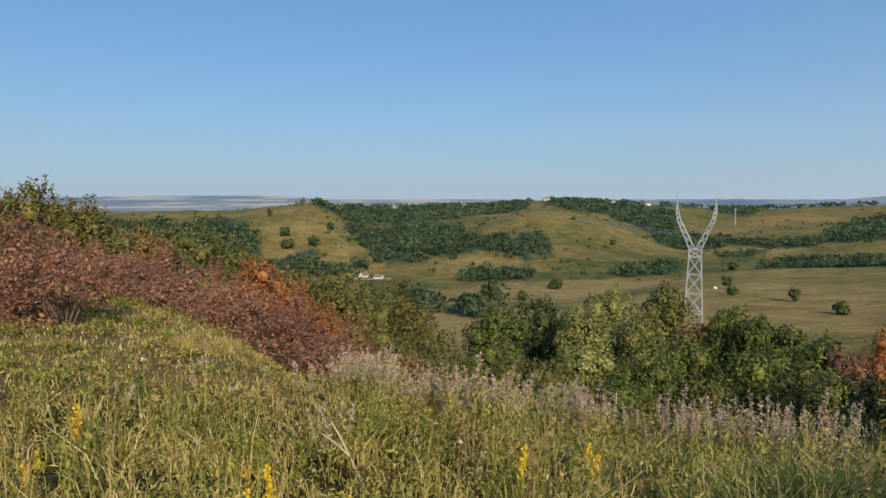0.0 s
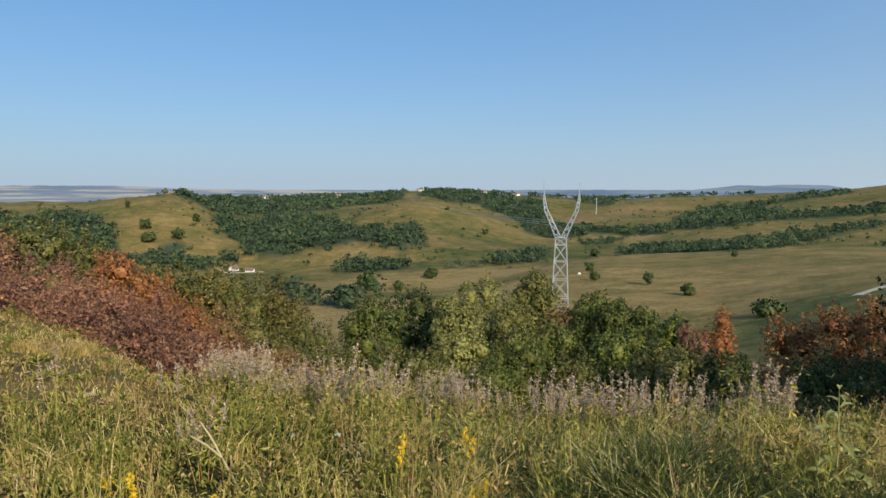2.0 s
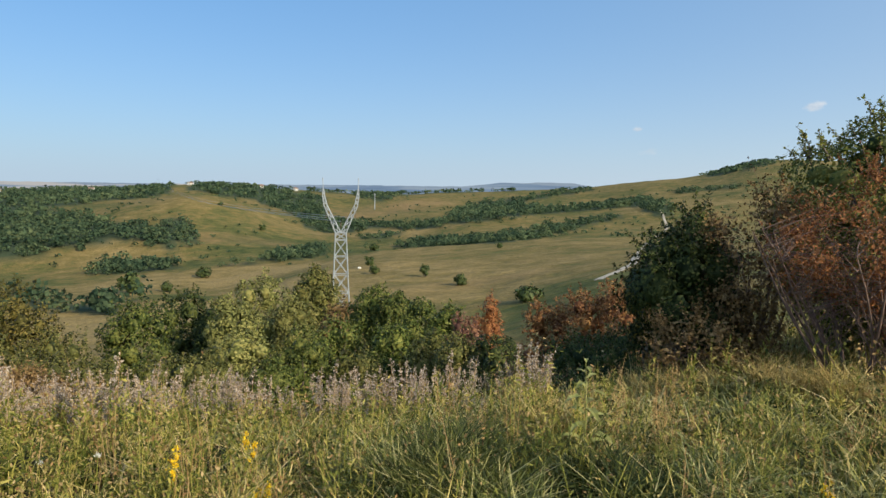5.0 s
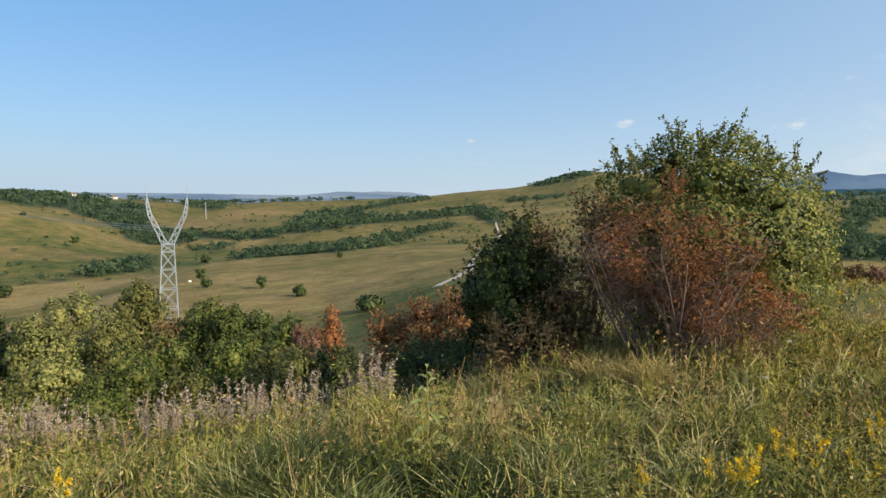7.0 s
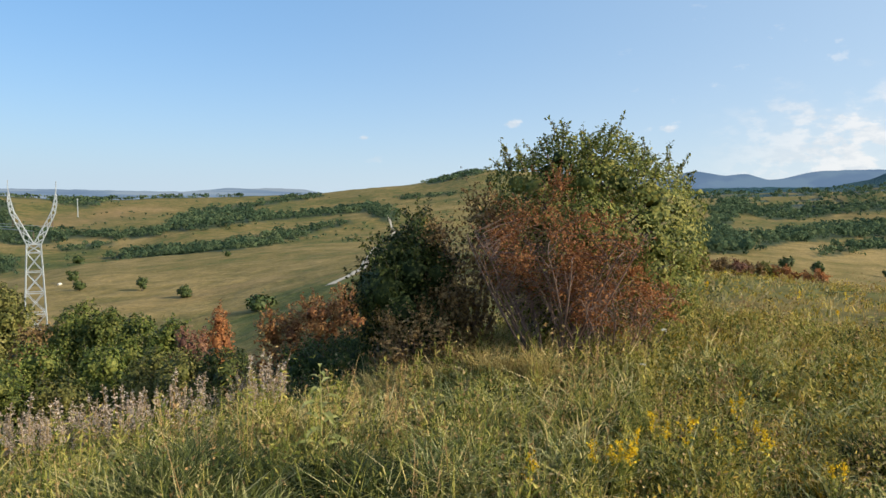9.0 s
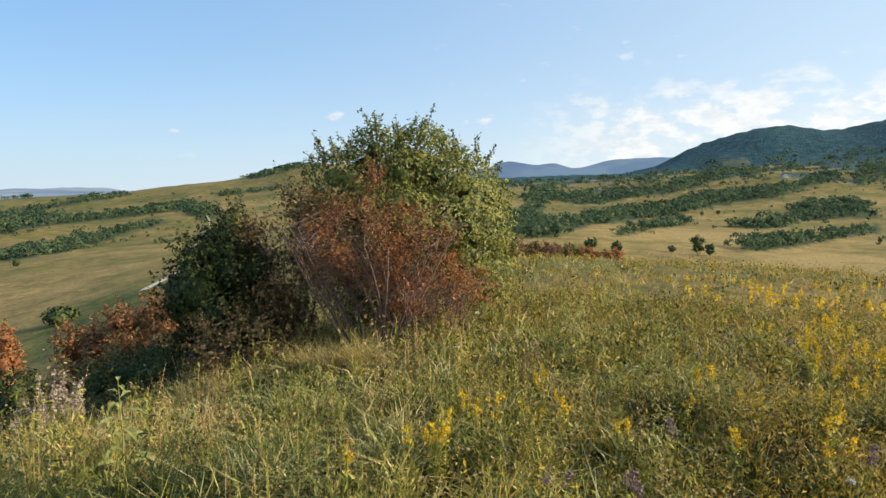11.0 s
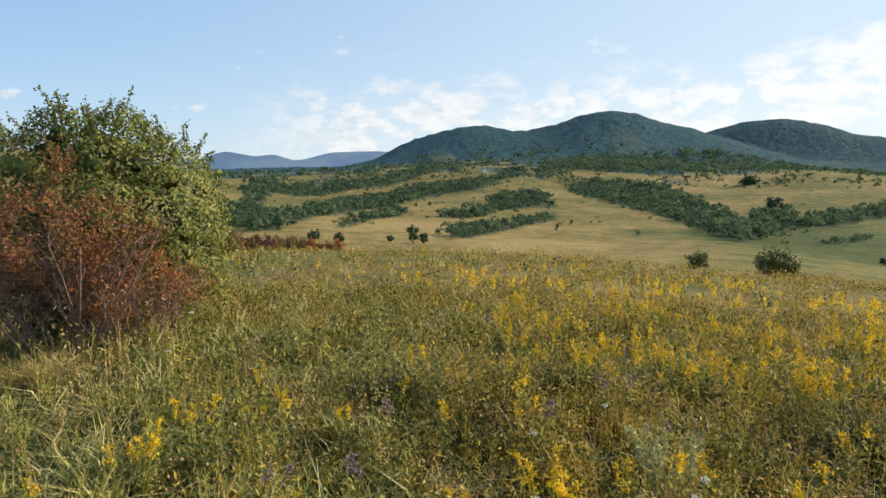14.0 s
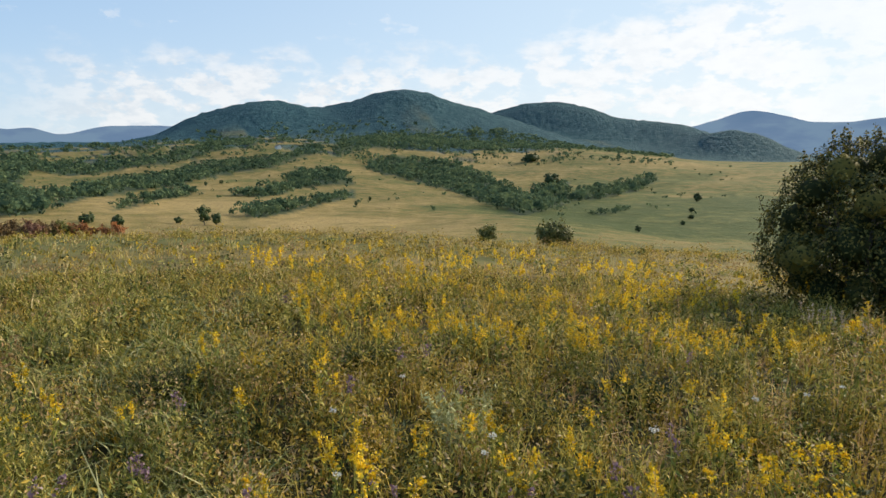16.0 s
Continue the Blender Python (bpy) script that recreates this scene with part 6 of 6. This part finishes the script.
plumes = [flower_plant("plume_herb", "faded lavender-grey plumed herb at the brink", "herb", "faded plumes along the brink", 430 + k, 5, 0.54 + 0.05 * k, 0.16, 0.42, 0.016, 60, 0.022, "plume", "seed", 110, "herb", 0.5)
          for k in range(4)]
spots = []
while len(spots) < 165:
    b = rng_f.uniform(-9, 39)
    r = float(brink(np.array([b]))[0]) * rng_f.uniform(0.72, 1.04)
    if rng_f.rand() < 0.45 + 0.5 * math.exp(-((b - 2) / 9) ** 2) + 0.25 * math.sin(b * 0.7):
        spots.append((*at(b, r), rng_f.uniform(0.75, 1.15)))
for b, r, s in [(36.6, 6.6, 1.2), (37.4, 6.4, 1.25), (38.2, 6.6, 1.0), (39.3, 6.4, 0.9), (35.8, 6.3, 1.0), (139.5, 8.4, 0.9), (141.0, 8.2, 0.85), (143.5, 8.0, 0.8), (-9.8, 4.2, 0.9), (-12.0, 5.5, 0.9), (-20.0, 5.6, 0.8), (-27, 5.2, 0.7)]:
    spots.append((*at(b, r), s))
plant_out(plumes, spots, rng_f)

violets = [flower_plant("violet_flower", "small violet meadow flower on a thin stem", "flower", "violet flowers in the meadow", 450 + k, 2, 0.42, 0.06, 0.24, 0.015, 34, 0.016, "violet", "herb") for k in range(2)]
VIOLET = [(86.4, 3.2), (108.4, 4.7), (107.9, 2.7), (125.7, 3.1), (131.0, 5.2), (127.5, 2.8), (94.4, 2.6), (97.0, 7.1), (131.6, 3.4), (87.7, 3.1), (78.6, 3.0), (108.8, 4.8), (119, 2.7), (102, 3.9), (112.6, 4.0), (90.6, 3.9)]
plant_out(violets, [(*at(b, r), 1.0) for b, r in VIOLET], rng_f)


def yarrow(seed):
    rng = np.random.RandomState(seed)
    ob = thing("white_flower", (0, 0, -50), "white flat-topped meadow flower on a thin stem", "flower", "white flowers in the meadow")
    n = 40
    a, q = rng.uniform(0, 6.283, n), 0.022 * np.sqrt(rng.rand(n))
    pts = np.stack([q * np.cos(a), q * np.sin(a), 0.45 + rng.normal(0, 0.004, n) - 6 * q * q], -1)
    part("flower_head", np_mesh("flower_head", *leaves(rng, pts, 0.010, lift=2.0, slim=1.0)), "white_petal", ob)
    part("stem", np_mesh("stem", *tubes([[((0, 0, 0), 0.003), ((0.008, 0, 0.22), 0.0028), ((0, 0, 0.44), 0.002)]], 4)), "herb", ob)
    return ob


WHITE = [(102.3, 3.3), (139.9, 4.5), (141.5, 4.7), (116.6, 3.0), (115.3, 2.9), (71.9, 6.6), (70.4, 5.3), (107.1, 4.0), (136.2, 4.1), (-2.5, 4.0), (1.3, 3.9), (102.7, 2.7), (129.5, 3.3), (-25, 5.5), (-18, 5.0)]
plant_out([yarrow(470), yarrow(471)], [(*at(b, r), 1.0) for b, r in WHITE], rng_f)

silver = flower_plant("silver_herb", "silvery grey-green wormwood tuft in the meadow", "herb", "", 480, 16, 0.42, 0.24, 0.75, 0.03, 60, 0.04, "silver_leaf", "silver_leaf", 60, "silver_leaf", 0.25)
plant_out([silver], [(*at(114.0, 3.75), 1.0)], rng_f, 1, 1)


def tall_weed(place, height, seed):
    """A single upright stalk with broad drooping leaves set alternately, each leaf folded along its rib."""
    rng = np.random.RandomState(seed)
    ob = thing("tall_weed", place, "tall light green broad-leaved weed in the grass", "herb")
    part("stem", np_mesh("stem", *tubes([[((0, 0, -0.02), 0.006), ((0.012, 0.004, height * 0.5), 0.0045), ((0.0, 0.01, height), 0.002)]], 6), smooth=True), "grass_fresh", ob)
    for k in range(17):
        s = 0.22 + 0.78 * k / 16
        a, ln = k * 2.4 + rng.normal(0, 0.2), 0.21 * (1.15 - 0.7 * s) * rng.uniform(0.85, 1.15)
        out, side = np.array([math.cos(a), math.sin(a), 0]), np.array([-math.sin(a), math.cos(a), 0])
        base = np.array([0.012 * math.sin(s * 3.1), 0.01 * s, height * s])
        rib = [base + out * ln * u + np.array([0, 0, ln * (0.75 * u - 0.85 * u * u)]) for u in (0, 0.35, 0.7, 1.0)]
        v = [rib[0]] + [rib[j] + side * sg * ln * w + np.array([0, 0, ln * 0.05]) for j, w in ((1, 0.17), (2, 0.13)) for sg in (-1, 1)] + [rib[1], rib[2], rib[3]]
        f = [np.array([[0, 5, 1], [0, 2, 5], [3, 6, 7], [6, 4, 7]]), np.array([[1, 5, 6, 3], [5, 2, 4, 6]])]
        part("leaf", np_mesh("leaf", np.array(v), f), "grass_fresh", ob)
    return ob


tall_weed(on(42.6, 4.3), 0.72, 481)


def tussock(bearing, distance, height, seed, n=420, label="dry bleached grass tussock at the brink", mat="straw", group="dry tussocks", wide=0.006, spread=0.16):
    rng = np.random.RandomState(seed)
    a, q = rng.uniform(0, 6.283, n), spread * np.sqrt(rng.rand(n))
    x, y = q * np.cos(a), q * np.sin(a)
    me = np_mesh("grass_tussock", *blades(rng, x, y, np.zeros(n), height * rng.uniform(0.6, 1.1, n), np.full(n, wide), 0.9))
    me.materials.append(MAT[mat])
    ob = new("grass_tussock", me)
    ob.location = on(bearing, distance)
    return tagged(ob, label, "grass tussock", group)


for i, (b, r, h) in enumerate([(49.0, 6.6, 0.42), (50.6, 6.7, 0.4), (47.6, 6.5, 0.36), (59.3, 6.2, 0.42), (39.8, 4.9, 0.45), (57.0, 6.4, 0.45), (52.5, 6.6, 0.4), (62.0, 6.1, 0.4), (-20.0, 8.6, 0.22), (-18.6, 9.0, 0.2), (-22.0, 8.9, 0.2)]):
    tussock(b, r, h, 490 + i)

for i, (b, r, h) in enumerate([(28.6, 3.75, 0.46), (30.6, 3.95, 0.50), (25.4, 3.6, 0.42), (26.9, 3.9, 0.46), (29.6, 3.4, 0.40), (32.4, 4.1, 0.46), (31.6, 3.7, 0.44), (33.6, 3.6, 0.40), (37.0, 3.9, 0.42), (36.0, 3.4, 0.4), (44.5, 3.8, 0.38), (48.5, 3.5, 0.36), (55.0, 3.7, 0.36), (66.5, 4.6, 0.3), (88.0, 4.9, 0.3), (113.0, 6.4, 0.34), (104.5, 5.4, 0.3), (127.0, 5.0, 0.3)]):
    tussock(b, r, h, 520 + i, 560, "dark green arching grass tussock in the meadow", "herb_deep" if i % 3 else "grass_fresh", "green tussocks", 0.013, 0.22)

# forked dry stalk leaning over the grass
stalk = thing("dry_stalk", on(-6.6, 3.95), "forked bleached dry stalk leaning over the grass", "stalk")
lean_to = Vector(at(-10.2, 3.55)) - Vector(at(-6.6, 3.95))
top_a, top_b = Vector((lean_to.x * 0.92, lean_to.y * 0.92, 0.62)), Vector((lean_to.x * 1.12, lean_to.y * 1.12, 0.58))
fork = (top_a + top_b) * 0.28 + Vector((0.02, 0, 0.02))
part("stem", np_mesh("stem", *tubes([[((0, 0, 0), 0.008), (fork * 0.5, 0.0075), (fork, 0.007)]], 6), smooth=True), "dry_stem", stalk)
for tip in (top_a, top_b):
    part("branch", np_mesh("branch", *tubes([[(fork, 0.0065), (fork.lerp(tip, 0.5) + Vector((0, 0, 0.012)), 0.006), (tip, 0.004)]], 6), smooth=True), "dry_stem", stalk)


# ---- the power line ----
def struts(pairs, sides=4):
    return tubes([[(a, w), (b, w)] for a, b, w in pairs], sides)


def build_pylon(place, turn):
    """Lattice tower: four-legged body, waist, and two arms that fork into horns."""
    ob = thing("power_pylon", place, "grey galvanised lattice pylon with two forked arms in the valley", "pylon")
    ob.rotation_euler = (0, 0, radians(turn))
    levels = [(-0.5, 2.75), (4.5, 2.5), (9.0, 2.25), (13.5, 2.0), (17.6, 1.75), (19.4, 1.7)]
    corner = [(-1, -1), (1, -1), (1, 1), (-1, 1)]
    at_level = lambda k, c: np.array([c[0] * levels[k][1] * 0.78, c[1] * levels[k][1] * 0.62, levels[k][0]])
    for c in corner:
        part("leg", np_mesh("leg", *tubes([[(at_level(k, c), 0.17) for k in range(len(levels))]], 4)), "steel", ob)
    for k in range(len(levels) - 1):
        for i in range(4):
            c, d = corner[i], corner[(i + 1) % 4]
            a0, a1, b0, b1 = at_level(k, c), at_level(k + 1, c), at_level(k, d), at_level(k + 1, d)
            part("brace", np_mesh("brace", *struts([(a0, b1, 0.075), (b0, a1, 0.075), (a1, b1, 0.1)])), "steel", ob)
    for side in (-1, 1):
        arm = thing("arm", (0, 0, 0), "", "")
        arm.parent = ob
        for key in ("label", "category"):
            if key in arm:
                del arm[key]
        line = [np.array([side * 0.5, 0, 19.0]), np.array([side * 2.1, 0, 22.6]), np.array([side * 3.75, 0, 26.2]), np.array([side * 4.2, 0, 28.6]), np.array([side * 4.25, 0, 30.2])]
        wide = [1.25, 0.95, 0.75, 0.55, 0.2]
        rails = []
        for u, v in ((-1, -1), (1, -1), (1, 1), (-1, 1)):
            rails.append([p + np.array([side * u * w * 0.45, v * w * 0.5, -side * u * side * w * 0.25]) for p, w in zip(line, wide)])
        for r in rails:
            part("rail", np_mesh("rail", *tubes([[(p, 0.12) for p in r]], 4)), "steel", arm)
        lattice = []
        for k in range(len(line) - 1):
            for i in range(4):
                j = (i + 1) % 4
                n = 2
                for m in range(n):
                    f0, f1 = m / n, (m + 1) / n
                    lattice.append((rails[i][k] * (1 - f0) + rails[i][k + 1] * f0, rails[j][k] * (1 - f1) + rails[j][k + 1] * f1, 0.08))
                    lattice.append((rails[j][k] * (1 - f0) + rails[j][k + 1] * f0, rails[i][k] * (1 - f1) + rails[i][k + 1] * f1, 0.08))
        part("lattice", np_mesh("lattice", *struts(lattice)), "steel", arm)
        part("horn", np_mesh("horn", *tubes([[(line[-1], 0.09), (line[-1] + [side * 0.1, 0, 1.6], 0.08), (line[-1] + [side * 0.1, 0, 2.7], 0.10)]], 5)), "steel", arm)
        part("insulator", np_mesh("insulator", *tubes([[((side * 3.6, 0, 25.6 - 0.35 * k), 0.07 + 0.07 * (k % 2)) for k in range(8)]], 6)), "insulator", arm)
    part("insulator", np_mesh("insulator", *tubes([[((0, 0, 20.6 - 0.0 * k + 0.3 * k), 0.07 + 0.07 * (k % 2)) for k in range(6)]], 6)), "insulator", ob)
    return ob


PYLON_TURN = -21.0
pylon_spot = on(21.0, 165, 0.3)
build_pylon(pylon_spot, PYLON_TURN)


def wire(a, b, sag, label):
    a, b = np.array(a), np.array(b)
    t = np.linspace(0, 1, 40)[:, None]
    p = a + (b - a) * t + np.array([0, 0, -4 * sag]) * t * (1 - t)
    me = np_mesh("power_line", *tubes([[(q, 0.06) for q in p]], 4))
    me.materials.append(MAT["wire"])
    return tagged(new("power_line", me), label, "cable", "power lines")


turn = Matrix.Rotation(radians(PYLON_TURN), 3, "Z")
far_end = on(6.5, 1330)
for off, z, up in ((-3.6, 23.1, 17), (0.0, 22.2, 17), (3.6, 23.1, 17)):
    start = pylon_spot + turn @ Vector((off, 0, z))
    wire(start, far_end + turn @ Vector((off, 0, up)), 11, "thin grey power cable sagging across the valley")

pole = thing("utility_pole", on(23.9, 1078), "slim grey pole on the far ridge", "pole")
part("shaft", np_mesh("shaft", *tubes([[((0, 0, -0.5), 0.8), ((0, 0, 12), 0.65), ((0, 0, 27), 0.45)]], 6)), "steel", pole)
part("crossarm", np_mesh("crossarm", *tubes([[((-2.2, 0, 25), 0.3), ((2.2, 0, 25), 0.3)]], 4)), "steel", pole)


# ---- farm and village houses ----
def box(lo, hi):
    (x0, y0, z0), (x1, y1, z1) = lo, hi
    v = np.array([[x, y, z] for z in (z0, z1) for x, y in ((x0, y0), (x1, y0), (x1, y1), (x0, y1))])
    f = np.array([[3, 2, 1, 0], [4, 5, 6, 7], [0, 1, 5, 4], [1, 2, 6, 5], [2, 3, 7, 6], [3, 0, 4, 7]])
    return v, f


def house(bearing, distance, length, depth, eaves, ridge, turn, label, group):
    ob = thing("house", on(bearing, distance, 0.3), label, "house", group)
    ob.rotation_euler = (0, 0, radians(turn))
    l, d = length / 2, depth / 2
    part("wall", np_mesh("wall", *box((-l, -d, 0), (l, d, eaves))), "plaster", ob)
    gable = np.array([[-l, -d, eaves], [-l, d, eaves], [-l, 0, ridge - 0.1], [l, -d, eaves], [l, d, eaves], [l, 0, ridge - 0.1]])
    part("gable", np_mesh("gable", gable, np.array([[0, 2, 1], [3, 4, 5]])), "plaster", ob)
    for s in (-1, 1):
        e = 0.5
        v = np.array([[-l - e, s * (d + e), eaves - e * 0.6], [l + e, s * (d + e), eaves - e * 0.6], [l + e, 0, ridge], [-l - e, 0, ridge],
                      [-l - e, s * (d + e), eaves - e * 0.6 + 0.25], [l + e, s * (d + e), eaves - e * 0.6 + 0.25], [l + e, 0, ridge + 0.25], [-l - e, 0, ridge + 0.25]])
        part("roof", np_mesh("roof", v, np.array([[0, 1, 2, 3], [4, 5, 6, 7], [0, 1, 5, 4], [1, 2, 6, 5], [3, 0, 4, 7]])), "tile_roof", ob)
    for k in range(3):
        x = -l + length * (k + 0.7) / 3.4
        for s in (-1, 1):
            part("window", np_mesh("window", *box((x - 0.5, s * d - 0.06, 1.1), (x + 0.5, s * d + 0.06, 2.3))), "glass_dark", ob)
    part("chimney", np_mesh("chimney", *box((l * 0.4, -0.4, ridge - 0.8), (l * 0.4 + 0.7, 0.3, ridge + 0.8))), "tile_roof", ob)
    return ob


for b, r, l, d, e, rg, tn in [(-6.9, 512, 6, 4.5, 2.4, 4.2, 60), (-5.6, 503, 6.5, 3.5, 1.9, 3.1, -25), (-8.0, 500, 4.5, 3.5, 2.0, 3.3, 35)]:
    house(b, r, l, d, e, rg, tn, "small white farmhouse with tiled roof by the stream", "farm buildings")
for b, r, tn in VILLAGE:
    house(b, r, 9, 7, 4.0, 6.6, tn, "white village house among trees on the plateau", "village houses")
house(95.1, 1262, 11, 8, 4.5, 7.5, 20, "lone white house on the far hillside", "")

sv, sf = ico(2)
sme = np_mesh("white_stone", sv * [0.85, 0.6, 0.5] * (1 + np.random.RandomState(5).uniform(-0.15, 0.15, (len(sv), 1))) + [0, 0, 0.35], sf, True)
sme.materials.append(MAT["chalk"])
white_stone = new("white_stone", sme)
white_stone.location = on(22.6, 282)
tagged(white_stone, "white boulder lying in the dry pasture", "stone")


# ---- the lane over the pasture ----
def lane(name, run, width, mat, label):
    kb, kr = [q[0] for q in run], [q[1] for q in run]
    t = np.linspace(0, len(run) - 1, 90)
    b, r = np.interp(t, range(len(run)), kb), np.interp(t, range(len(run)), kr)
    x, y = r * np.sin(np.radians(b)), r * np.cos(np.radians(b))
    d = np.stack([np.gradient(x), np.gradient(y)], -1)
    d /= np.linalg.norm(d, axis=1, keepdims=True)
    rows = []
    for s in (-1, -0.5, 0, 0.5, 1):
        wob = 1 + 0.1 * np.sin(t * 9 + s * 5)
        px, py = x - d[:, 1] * s * width / 2 * wob, y + d[:, 0] * s * width / 2 * wob
        rows.append(np.stack([px, py, ground(px, py) + 0.16 - 0.08 * abs(s)], -1))
    v = np.array(rows).reshape(-1, 3)
    i, j = np.meshgrid(np.arange(4), np.arange(89), indexing="ij")
    q = np.stack([i * 90 + j, i * 90 + j + 1, (i + 1) * 90 + j + 1, (i + 1) * 90 + j], -1).reshape(-1, 4)
    me = np_mesh(name, v, q, True)
    me.materials.append(MAT[mat])
    return tagged(new(name, me), label, "track", kind="structure")


lane("track", [(43.2, 159), (44.8, 178), (46.0, 196), (46.6, 260), (47.6, 420), (48.7, 600), (48.4, 675), (48.0, 760)], 2.3, "gravel", "pale gravel farm track over the pasture")
lane("farm_yard", [(-8.6, 496), (-7.0, 500), (-4.5, 495)], 5.0, "gravel", "pale gravel farm lane by the stream")
